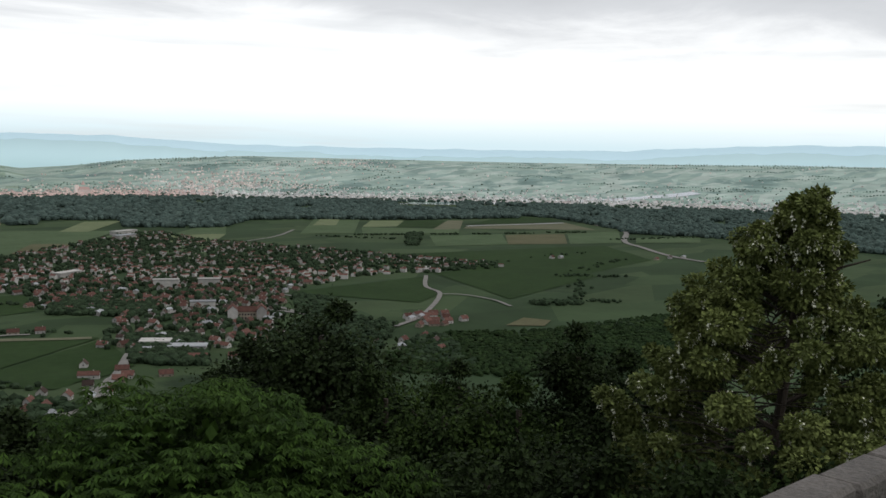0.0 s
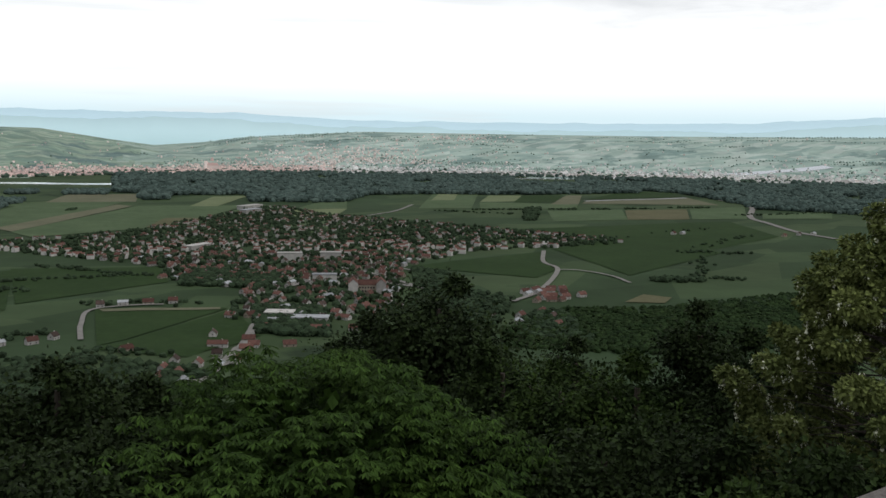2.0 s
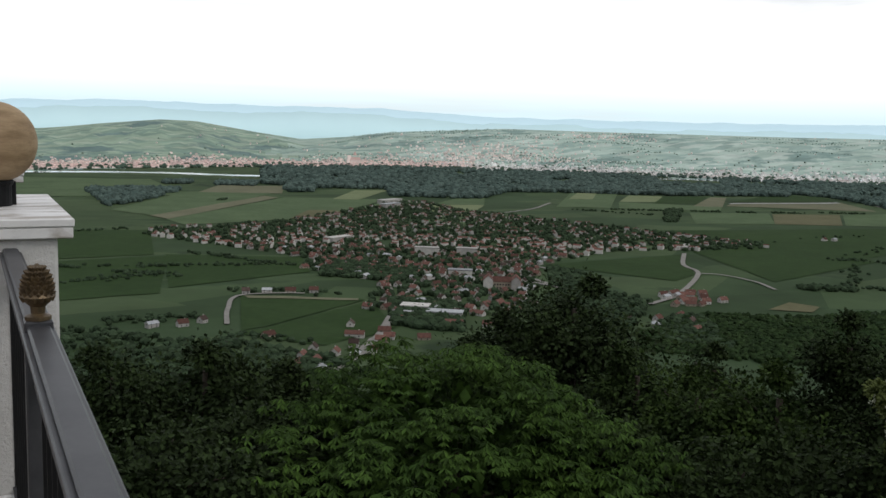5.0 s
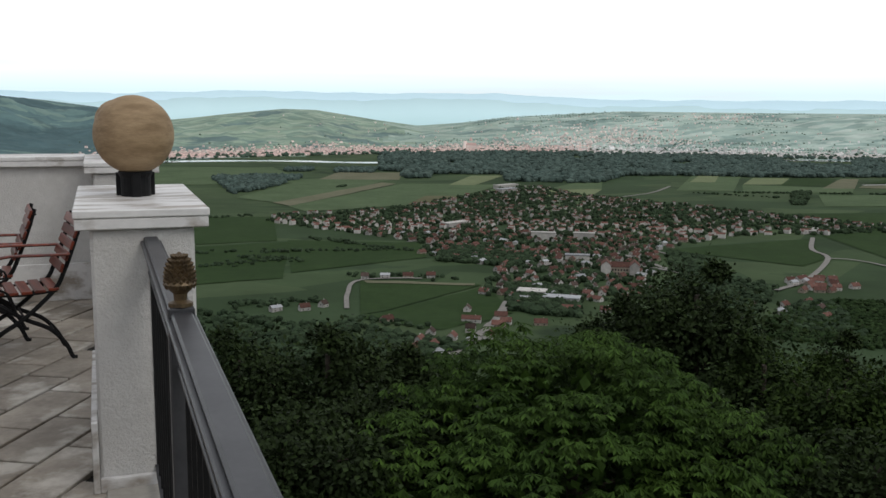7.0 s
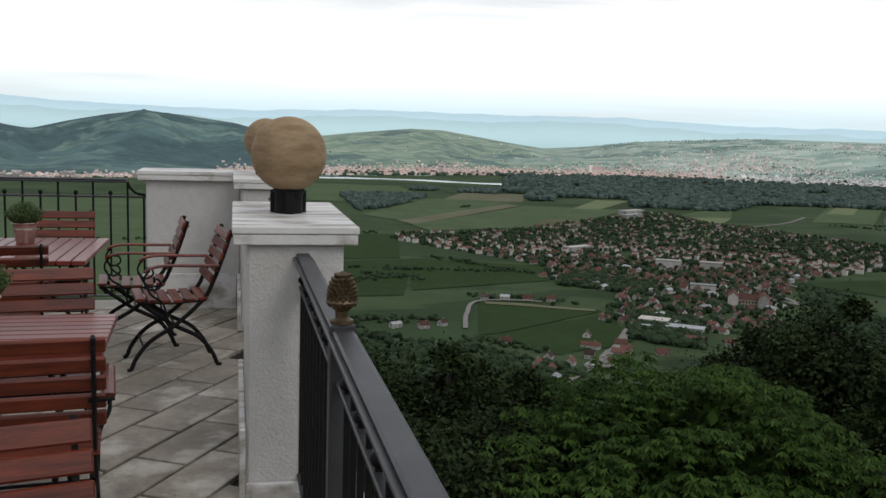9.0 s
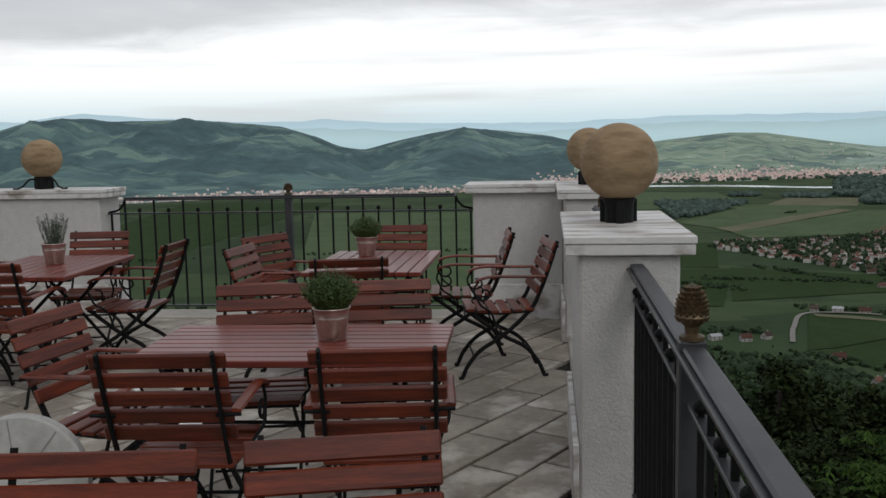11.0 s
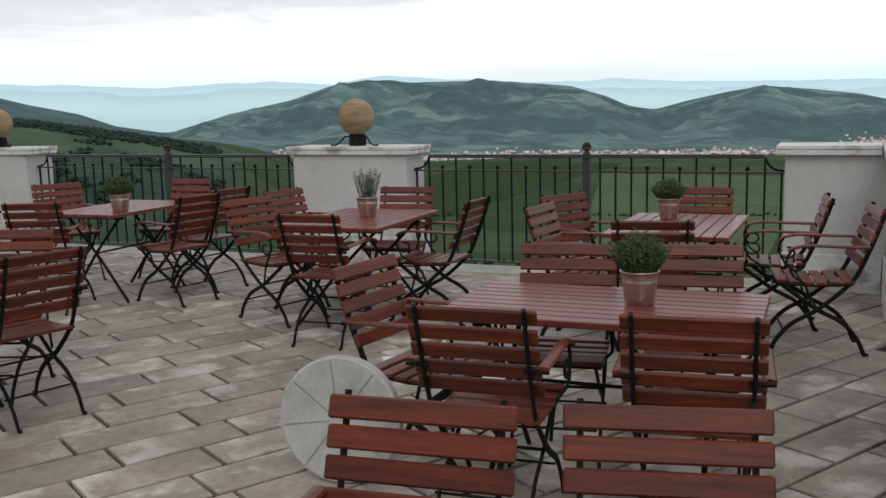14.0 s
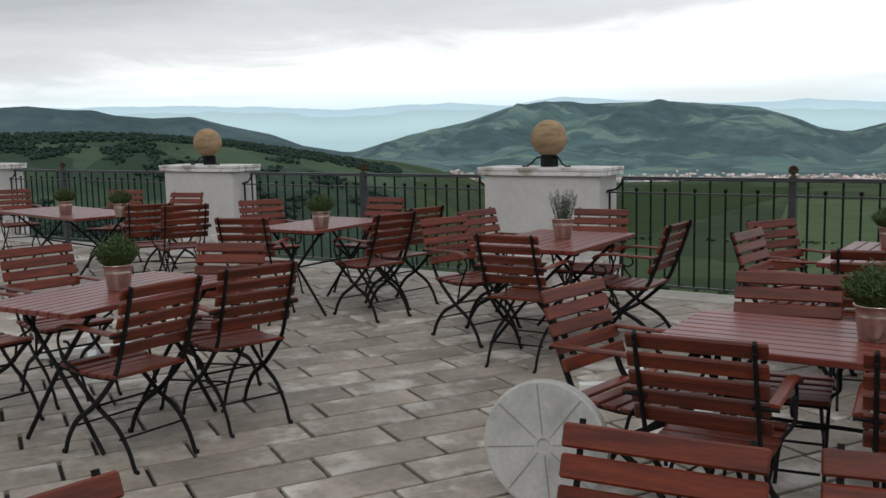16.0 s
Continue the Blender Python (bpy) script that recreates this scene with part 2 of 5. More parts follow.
# crest lines: bearing in degrees east of the terrace's long axis, height angle in degrees
CREST_MAIN = [(-44, -3.2), (-41, -2.2), (-39.4, -1.4), (-36.6, -0.45), (-32.8, 0.32), (-30.4, 1.11), (-28.4, 1.39), (-25.4, 1.17), (-22.1, 1.23), (-17.6, 0.92), (-16, 0.74), (-14.3, 0.2), (-12.6, -0.5), (-11.2, -0.75), (-9.2, -0.24), (-7, 0.2), (-5.1, 0.47), (-2.6, 0.23), (0, -0.1), (2, -0.6), (3.9, -0.85), (7.1, -0.46), (10.4, -0.13), (12.4, -0.17), (15.1, -0.59), (18.5, -1.14), (21, -0.9), (24, -0.52), (30.7, -0.1), (38, -0.12), (48, -0.1), (60, 0.02), (75, 0.2)]
CREST_WEST = [(-90, 1.2), (-70, 1.4), (-59.4, 1.6), (-58, 1.67), (-56.2, 1.43), (-54.6, 1.38), (-53.5, 1.07), (-51.4, 0.87), (-49.2, 0.94), (-47.3, 0.4), (-44.7, -0.19), (-42.5, -1.05), (-40, -2.2), (-38, -3.4)]
CREST_NEAR = [(-90, 0.3), (-59.5, 0.09), (-55, 0.05), (-52, -0.09), (-47.3, -0.53), (-43, -1.24), (-39.4, -1.91), (-37.3, -2.4), (-35, -3.4), (-32, -5.5), (-28, -9)]
CREST_BLUE = [(-90, 1.3), (-60, 1.5), (-53.5, 1.55), (-50.4, 1.57), (-44.6, 1.4), (-40.6, 1.16), (-36.2, 1.4), (-34, 1.43), (-30.4, 1.2), (-27, 1.69), (-25, 1.45), (-22.7, 1.31), (-17.3, 1.0), (-13.4, 1.13), (-9.4, 0.85), (-4.9, 0.75), (0.9, 0.68), (8.1, 0.93), (15.5, 0.85), (22.9, 0.9), (30, 0.57), (38, 0.57), (46.6, 0.62), (53.3, 0.72), (57, 0.95), (62.8, 1.24), (67.7, 1.26), (90, 1.1)]


def smooth01(t):
    t = np.clip(t, 0, 1)
    return t * t * (3 - 2 * t)


def ripple(x, y, s, seed):
    rg = np.random.RandomState(seed)
    out = 0
    for k in range(9):
        a, ph, w = rg.uniform(0, 6.28), rg.uniform(0, 6.28), s * 1.55 ** (k * 0.7)
        out = out + np.sin((x * math.cos(a) + y * math.sin(a)) / 1000 * w * 6.28 + ph) / (1 + 0.5 * k)
    return out / 2.6


def foot_of(az):
    """Distance at which the valley floor meets the far slopes."""
    return np.interp(az, [-45, -15, 0, 6, 12, 18, 24, 75], [2000, 2080, 2150, 2290, 2420, 2560, 2650, 2650])


def land(x, y):
    """Height of the ground."""
    dx = np.maximum(np.maximum(-22 - x, x - 0.9), 0)
    dy = np.maximum(np.maximum(-30 - y, y - 8.6), 0)
    d = np.hypot(dx, dy)
    near = np.interp(d, [0, 2, 12, 40, 110, 220, 330, 430, 560], [-4.0, -5.0, -10.5, -22, -46, -78, -103, -116, VALLEY])
    r, az = np.hypot(x, y), np.degrees(np.arctan2(x, y))
    z = near + ripple(x, y, 6, 3) * np.clip(d / 150, 0, 1) * np.interp(r, [0, 500, 700], [3, 2.0, 0.6])

    def ridge(z, table, foot, crest, rough, seed):
        top = 1.56 + crest * np.tan(np.radians(bands(az, table)))
        t = (r - foot) / (crest - foot)
        lift = (top - VALLEY) * smooth01(t) + ripple(x, y, 2.2, seed) * rough * smooth01(t * 1.6) * (1 - smooth01(t * 3 - 2))
        lift = lift * np.where(t > 1, np.clip(1 - (t - 1) * 0.25, 0.2, 1), 1)
        return np.maximum(z, VALLEY + lift)
    z = ridge(z, CREST_NEAR, 500, 1250, 6, 5)
    z = ridge(z, CREST_WEST, 1500, 2700, 14, 7)
    z = ridge(z, CREST_MAIN, foot_of(az), 3900, np.interp(az, [-45, -10, 5, 20, 60], [38, 34, 22, 10, 7]), 9)
    return z


def build_land():
    rr = np.concatenate([[0.0], np.geomspace(6, 4600, 240)])
    aa = np.radians(np.concatenate([np.linspace(-180, -66, 24)[:-1], np.linspace(-66, 76, 430), np.linspace(76, 180, 22)[1:]]))
    A, R_ = np.meshgrid(aa, rr)
    X, Y = R_ * np.sin(A), R_ * np.cos(A)
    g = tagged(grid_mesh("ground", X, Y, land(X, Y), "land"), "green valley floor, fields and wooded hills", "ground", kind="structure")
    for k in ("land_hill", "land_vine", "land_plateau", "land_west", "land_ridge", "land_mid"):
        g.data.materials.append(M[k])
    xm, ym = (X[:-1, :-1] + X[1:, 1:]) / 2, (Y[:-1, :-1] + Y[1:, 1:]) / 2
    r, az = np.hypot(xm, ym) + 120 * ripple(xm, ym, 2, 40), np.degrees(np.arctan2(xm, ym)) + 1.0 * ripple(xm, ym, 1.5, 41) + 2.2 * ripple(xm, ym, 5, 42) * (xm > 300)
    # slots by distance and bearing; the farther ones carry a haze tint
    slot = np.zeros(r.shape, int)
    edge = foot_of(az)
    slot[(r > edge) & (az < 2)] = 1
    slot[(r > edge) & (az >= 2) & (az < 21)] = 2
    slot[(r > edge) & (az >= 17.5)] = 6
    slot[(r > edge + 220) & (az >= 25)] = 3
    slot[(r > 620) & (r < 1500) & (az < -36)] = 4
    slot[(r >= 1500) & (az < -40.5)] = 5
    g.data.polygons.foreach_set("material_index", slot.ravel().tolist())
    # the blue ranges behind everything, their haze held in colour and glow
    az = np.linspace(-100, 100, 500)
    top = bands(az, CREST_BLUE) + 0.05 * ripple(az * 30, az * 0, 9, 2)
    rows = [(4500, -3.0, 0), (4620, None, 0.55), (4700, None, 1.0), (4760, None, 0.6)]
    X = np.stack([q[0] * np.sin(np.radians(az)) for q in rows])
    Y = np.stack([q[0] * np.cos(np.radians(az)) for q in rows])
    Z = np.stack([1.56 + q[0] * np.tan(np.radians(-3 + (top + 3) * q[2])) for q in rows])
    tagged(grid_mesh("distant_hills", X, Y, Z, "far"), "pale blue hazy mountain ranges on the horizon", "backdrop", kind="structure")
    # a lower, greener range in front of them, hazed in the same way
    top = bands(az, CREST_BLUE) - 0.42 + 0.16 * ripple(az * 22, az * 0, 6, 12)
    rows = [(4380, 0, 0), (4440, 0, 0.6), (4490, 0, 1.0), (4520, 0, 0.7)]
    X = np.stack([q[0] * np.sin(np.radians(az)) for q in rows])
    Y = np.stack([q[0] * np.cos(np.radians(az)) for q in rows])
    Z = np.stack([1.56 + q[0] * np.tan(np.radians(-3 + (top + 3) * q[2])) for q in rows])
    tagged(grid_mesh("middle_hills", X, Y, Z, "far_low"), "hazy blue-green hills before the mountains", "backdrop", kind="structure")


def patchwork(name, colours, cell, wood_a, wood_b, wood_scale, wood_from, seed=0.0, soft=0.06):
    """Fields of several greens in irregular plots, with woods of uneven outline over them."""
    m = bpy.data.materials.new(name)
    m.use_nodes = True
    nt = m.node_tree
    N, L = nt.nodes.new, nt.links.new
    p = nt.nodes["Principled BSDF"]
    p.inputs["Roughness"].default_value, p.inputs["Specular IOR Level"].default_value = 1.0, 0.1
    mp = N("ShaderNodeMapping")
    mp.inputs["Location"].default_value = (seed, seed * 0.6, 0)
    mp.inputs["Rotation"].default_value = (0, 0, 0.5)
    mp.inputs["Scale"].default_value = (1, 2.2, 0.0)
    L(N("ShaderNodeTexCoord").outputs["Object"], mp.inputs[0])
    vo = N("ShaderNodeTexVoronoi")
    vo.inputs["Scale"].default_value = 1.0 / cell
    L(mp.outputs[0], vo.inputs["Vector"])
    sp = N("ShaderNodeSeparateColor")
    L(vo.outputs["Color"], sp.inputs[0])
    rp = N("ShaderNodeValToRGB")
    rp.color_ramp.interpolation = "CONSTANT"
    while len(rp.color_ramp.elements) < len(colours):
        rp.color_ramp.elements.new(0.5)
    for k, (e, c) in enumerate(zip(rp.color_ramp.elements, colours)):
        e.position, e.color = k / len(colours), (*c, 1)
    L(sp.outputs[0], rp.inputs[0])

    def nz(scale, detail):
        n = N("ShaderNodeTexNoise")
        L(N("ShaderNodeTexCoord").outputs["Object"], n.inputs["Vector"])
        n.inputs["Scale"].default_value, n.inputs["Detail"].default_value, n.inputs["Roughness"].default_value = scale, detail, 0.65
        return n.outputs["Fac"]

    def mixc(kind, fac, a, c):
        n = N("ShaderNodeMix")
        n.data_type, n.blend_type = "RGBA", kind
        for s, v in ((n.inputs[0], fac), (n.inputs[6], a), (n.inputs[7], c)):
            if isinstance(v, (int, float)):
                s.default_value = v
            elif isinstance(v, tuple):
                s.default_value = (*v, 1)
            else:
                L(v, s)
        return n.outputs[2]

    def rng(v, lo, hi):
        n = N("ShaderNodeMapRange")
        L(v, n.inputs[0])
        n.inputs[1].default_value, n.inputs[2].default_value = lo, hi
        return n.outputs[0]

    woods = mixc("MIX", rng(nz(0.03, 4), 0.35, 0.65), wood_a, wood_b)
    col = mixc("MIX", rng(nz(wood_scale, 7), wood_from, wood_from + soft), rp.outputs[0], woods)
    col = mixc("MULTIPLY", 1.0, col, mixc("MIX", rng(nz(0.012, 5), 0.3, 0.7), (0.8, 0.8, 0.8), (1.2, 1.2, 1.2)))
    L(col, p.inputs["Base Color"])
    return m


M["land"] = patchwork("valley_meadows", [(0.038, 0.064, 0.029), (0.048, 0.076, 0.034), (0.033, 0.056, 0.025), (0.055, 0.083, 0.038)], 120, (0.020, 0.034, 0.017), (0.027, 0.044, 0.021), 0.006, 0.58)
# the next four have distance haze and far sunlight mixed into their colour
M["land_hill"] = patchwork("hazed_wooded_hill_fields", [(0.136, 0.218, 0.205), (0.110, 0.182, 0.179), (0.168, 0.251, 0.221), (0.097, 0.163, 0.168)], 130, (0.067, 0.117, 0.127), (0.085, 0.140, 0.143), 0.0026, 0.46, 3.0)
M["land_vine"] = patchwork("hazed_vineyard_hill", [(0.23, 0.32, 0.247), (0.28, 0.365, 0.276), (0.195, 0.28, 0.224), (0.32, 0.39, 0.305)], 62, (0.125, 0.19, 0.178), (0.15, 0.22, 0.201), 0.004, 0.53, 7.0)
M["land_plateau"] = patchwork("hazed_far_fields", [(0.34, 0.44, 0.380), (0.40, 0.50, 0.437), (0.29, 0.39, 0.345), (0.45, 0.53, 0.471)], 80, (0.19, 0.28, 0.253), (0.23, 0.32, 0.287), 0.004, 0.56, 11.0)
M["land_mid"] = patchwork("hazed_mid_vineyard", [(0.28, 0.37, 0.310), (0.33, 0.42, 0.351), (0.24, 0.33, 0.287), (0.37, 0.45, 0.385)], 75, (0.16, 0.235, 0.218), (0.19, 0.27, 0.247), 0.004, 0.54, 8.0)
# blue is mixed into the western hill and ridge colours for haze
M["land_west"] = patchwork("dark_western_hills", [(0.050, 0.084, 0.050), (0.066, 0.104, 0.062), (0.038, 0.066, 0.042)], 140, (0.030, 0.052, 0.040), (0.040, 0.066, 0.048), 0.004, 0.47, 5.0)
M["land_ridge"] = patchwork("hazed_blue_green_ridge", [(0.080, 0.130, 0.145), (0.095, 0.146, 0.155), (0.068, 0.112, 0.13)], 220, (0.055, 0.095, 0.105), (0.07, 0.115, 0.12), 0.003, 0.46, 9.0)
# distance haze is painted in: pale bluish base and a faint emission
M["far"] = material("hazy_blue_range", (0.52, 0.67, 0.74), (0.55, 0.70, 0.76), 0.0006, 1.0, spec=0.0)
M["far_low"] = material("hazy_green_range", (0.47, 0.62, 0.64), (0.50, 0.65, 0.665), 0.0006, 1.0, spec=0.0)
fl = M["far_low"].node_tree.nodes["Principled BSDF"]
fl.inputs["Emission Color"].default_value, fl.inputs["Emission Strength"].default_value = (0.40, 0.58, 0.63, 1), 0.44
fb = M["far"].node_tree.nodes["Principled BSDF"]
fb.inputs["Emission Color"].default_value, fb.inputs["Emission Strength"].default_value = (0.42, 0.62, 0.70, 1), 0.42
build_land()


# ---- terrace ----
def build_terrace():
    t = empty("floor", "terrace deck of grey sandstone slabs with dark joints", "floor", kind="structure")
    part("bed", box(-22, 0.86, -14, 8.36, -0.4, -0.028), "joint", t)
    part("edge_stone", box(-22, 0.86, 7.98, 8.36, -0.3, 0.012, 0.006), "kerb", t, "pale edge stone under the railing")
    part("edge_stone", box(0.38, 0.86, -14, 7.978, -0.3, 0.014, 0.006), "kerb", t)
    w = tagged(mesh_ob("wall_retaining", box(-22, 0.80, -14, 8.30, -9, -0.402), "plaster"), "plastered retaining wall below the terrace", "wall", kind="structure")
    # unseen wall, added to close the terrace; also dims light from behind
    tagged(mesh_ob("wall_south", box(-22.4, 1.6, -14.4, -13.55, -4, 7.5), "plaster"), "plain plastered wall added out of view to close the terrace", "wall", kind="structure")


build_terrace()

CAP = 1.157


def ball(parent, x, y, z, r=0.176):
    """Stone globe on an iron cradle."""
    bm = bmesh.new()
    bmesh.ops.create_uvsphere(bm, u_segments=40, v_segments=24, radius=r)
    bmesh.ops.transform(bm, matrix=Matrix.Translation((x, y, z + 0.10 + r)), verts=bm.verts)
    return part("globe", bm, "sandstone", parent, "banded tan sandstone globe", True)


def gate_pier(x, y, along_y, length=1.16, width=0.40, plinth=0.30, foot=True):
    """A plastered pier with a marble cap, marble skirting and a stone globe; x, y is its centre."""
    t = empty("pier", "white plastered terrace pier with marble cap", "pier", "piers round the terrace")
    a, b = (width / 2, length / 2) if along_y else (length / 2, width / 2)
    t.location = (x, y, 0)
    part("shaft", box(-a, a, -b, b, 0, CAP - 0.075, 0.012), "plaster", t)
    part("cap_course", box(-a - 0.055, a + 0.055, -b - 0.03, b + 0.03, CAP - 0.078, CAP - 0.034, 0.004), "marble", t, "pale stone course under the cap")
    part("cap", box(-a - 0.06, a + 0.06, -b - 0.035, b + 0.035, CAP - 0.032, CAP, 0.004), "marble", t, "veined white marble cap")
    s = 0.028
    for k, (x0, x1, y0, y1) in enumerate(((-a - s, -a - 0.002, -b - s, b + s), (a + 0.002, a + s, -b - s, b + s), (-a - 0.001, a + 0.001, -b - s, -b - 0.002), (-a - 0.001, a + 0.001, b + 0.002, b + s))):
        part("skirting", box(x0, x1, y0, y1, 0.0, plinth if k != 2 or not along_y else 0.06, 0.003), "marble", t, "thin marble skirting slab")
    # cradle and globe: plain stone, no lamp
    c = empty("globe_lamp", "round sandstone globe on a black iron cradle", "stone globe", "globes on the piers")
    c.location = (x, y, CAP)
    part("cradle", lathe([(0.066, 0.0), (0.066, 0.085), (0.075, 0.10), (0.075, 0.112)], 20), "iron", c)
    for k in range(3):
        q = box(-0.02, 0.02, -0.088, -0.064, 0.0, 0.105, 0.003)
        bmesh.ops.rotate(q, verts=q.verts, cent=(0, 0, 0), matrix=Matrix.Rotation(radians(120 * k + (0 if along_y else 20)), 3, "Z"))
        part("bracket", q, "iron", c)
    if not along_y:
        for s_ in (-1, 1):
            part("scroll_foot", tube(spline([(s_ * 0.07, -0.02, 0.09), (s_ * 0.12, -0.03, 0.085), (s_ * 0.17, -0.05, 0.03), (s_ * 0.22, -0.06, 0.006), (s_ * 0.26, -0.06, 0.008)]), 0.008), "iron", c)
    ball(c, 0, 0, 0)
    return t


NEAR_PIER = gate_pier(0.561, 4.42, True)
gate_pier(0.561, 7.68, True)
for px in (-4.35, -9.17, -14.2):
    gate_pier(px, 8.20, False, 1.24)


def corner_wall():
    t = empty("corner_wall", "white plastered parapet wall with stone cap at the corner", "wall")
    part("shaft", box(-0.40, 0.357, 8.0, 8.40, 0, CAP - 0.075, 0.01), "plaster", t)
    part("cap_course", box(-0.46, 0.298, 7.95, 8.45, CAP - 0.078, CAP - 0.034, 0.004), "marble", t)
    part("cap", box(-0.465, 0.298, 7.945, 8.455, CAP - 0.032, CAP, 0.004), "marble", t)
    part("skirting", box(-0.43, 0.328, 7.97, 7.998, 0, 0.30, 0.003), "marble", t)


corner_wall()


def railing(name, p0, p1, post_at, ends=(True, True), cone=0.76, tall_by=1.0):
    """Wrought-iron railing from p0 to p1 with alternating tall and ball-topped bars."""
    p0, p1 = Vector((*p0, 0)), Vector((*p1, 0))
    d = (p1 - p0)
    n = d.length
    ang = math.atan2(d.y, d.x)
    t = empty(name, "dark wrought-iron terrace railing with ball-topped bars", "railing", "railings round the terrace")
    t.matrix_basis = Matrix.Translation(p0) @ Matrix.Rotation(ang, 4, "Z") @ Matrix.Diagonal((1, 1, tall_by, 1))
    e0, e1 = (0.16 if ends[0] else 0.0), (0.16 if ends[1] else 0.0)
    bm = box(e0, n - e1, -0.040, 0.040, 1.042, 1.058, 0.004)
    box(e0, n - e1, -0.028, 0.028, 1.0585, 1.074, 0.006, bm)
    part("handrail", bm, "rail", t, "moulded dark iron handrail")
    part("upper_bar", box(0, n, -0.016, 0.016, 0.918, 0.932, 0.003), "rail", t)
    part("lower_bar", box(0, n, -0.016, 0.016, 0.078, 0.092, 0.003), "rail", t)
    tall, short, knob = None, None, None
    k = max(2, round((n - e0 - e1) / 0.135))
    for i in range(k + 1):
        x = e0 + (n - e0 - e1) * i / k
        if any(abs(x - q) < 0.05 for q in post_at):
            continue
        m = Matrix.Translation((x, 0, 0))
        if i % 2 == 0:
            if tall is None:
                tall = part("baluster", box(-0.008, 0.008, -0.008, 0.008, 0.0925, 1.0445, 0.002), "iron", t)
                tall.matrix_basis = m
            else:
                share("baluster", tall.data, t, m)
        else:
            if short is None:
                b = box(-0.008, 0.008, -0.008, 0.008, 0.0925, 0.944, 0.002)
                s = bmesh.new()
                bmesh.ops.create_icosphere(s, subdivisions=2, radius=0.019)
                bmesh.ops.transform(s, matrix=Matrix.Translation((0, 0, 0.956)), verts=s.verts)
                merge(b, s)
                short = part("ball_baluster", b, "iron", t)
                short.matrix_basis = m
            else:
                share("ball_baluster", short.data, t, m)
    for q, s in ((e0, -1), (n - e1, 1)):
        if (ends[0] if s < 0 else ends[1]):
            part("end_scroll", tube(spline([(q, 0, 1.05), (q + s * 0.02, 0, 1.0), (q + s * 0.07, 0, 0.955), (q + s * 0.135, 0, 0.94), (q + s * 0.16, 0, 0.93)]), 0.010), "iron", t)
            part("end_bar", box(q + s * 0.13 - 0.008, q + s * 0.13 + 0.008, -0.008, 0.008, 0.093, 0.94), "iron", t)
    for x in post_at:
        part("post", box(x - 0.03, x + 0.03, -0.033, 0.033, 0.0, 1.085, 0.004), "rail", t, "square iron post")
        if cone:
            pine_cone(t, x, cone)
    return t


CONE_MESH = {}


def pine_cone(t, x, tall):
    if "cone" not in CONE_MESH:
        bm = lathe([(0.034, 0.0), (0.034, 0.008), (0.018, 0.014), (0.020, 0.03), (0.036, 0.042), (0.044, 0.052), (0.038, 0.06), (0.034, 0.075), (0.026, 0.1), (0.014, 0.118), (0.003, 0.126)], 14)
        # overlapping scales
        for row in range(8):
            h = 0.050 + row * 0.0095
            r = 0.041 * math.sqrt(max(0.0, 1 - (max(0.0, h - 0.062) / 0.062) ** 2))
            for k in range(13):
                a = 2 * math.pi * (k + 0.5 * (row % 2)) / 13
                s = bmesh.new()
                bmesh.ops.create_cone(s, cap_ends=True, segments=4, radius1=0.0085, radius2=0.001, depth=0.012)
                bmesh.ops.transform(s, matrix=Matrix.Translation((r * math.cos(a), r * math.sin(a), h)) @ Matrix.Rotation(a, 4, "Z") @ Matrix.Rotation(radians(62), 4, "Y"), verts=s.verts)
                merge(bm, s)
        me = bpy.data.meshes.new("pine_cone")
        bm.to_mesh(me)
        bm.free()
        me.materials.append(M["brass"])
        CONE_MESH["cone"] = me
    ob = share("pine_cone_finial", CONE_MESH["cone"], t, Matrix.Translation((x, 0, 1.086)) @ Matrix.Diagonal((0.92, 0.92, tall, 1)))
    ob["label"] = "brass pine cone finial"


railing("railing", (-3.73, 8.17), (-0.402, 8.17), [1.68])
railing("railing", (-8.55, 8.17), (-4.97, 8.17), [1.90])
railing("railing", (-13.58, 8.17), (-9.79, 8.17), [1.37])
railing("railing", (0.59, 5.0), (0.59, 7.1), [1.05], cone=1.14, tall_by=0.972)
railing("railing", (0.59, -2.2), (0.59, 3.84), [2.2 + 2.384, 2.2 - 1.3], (False, False), 1.14, 0.972)
gate_pier(0.561, -2.80, True)


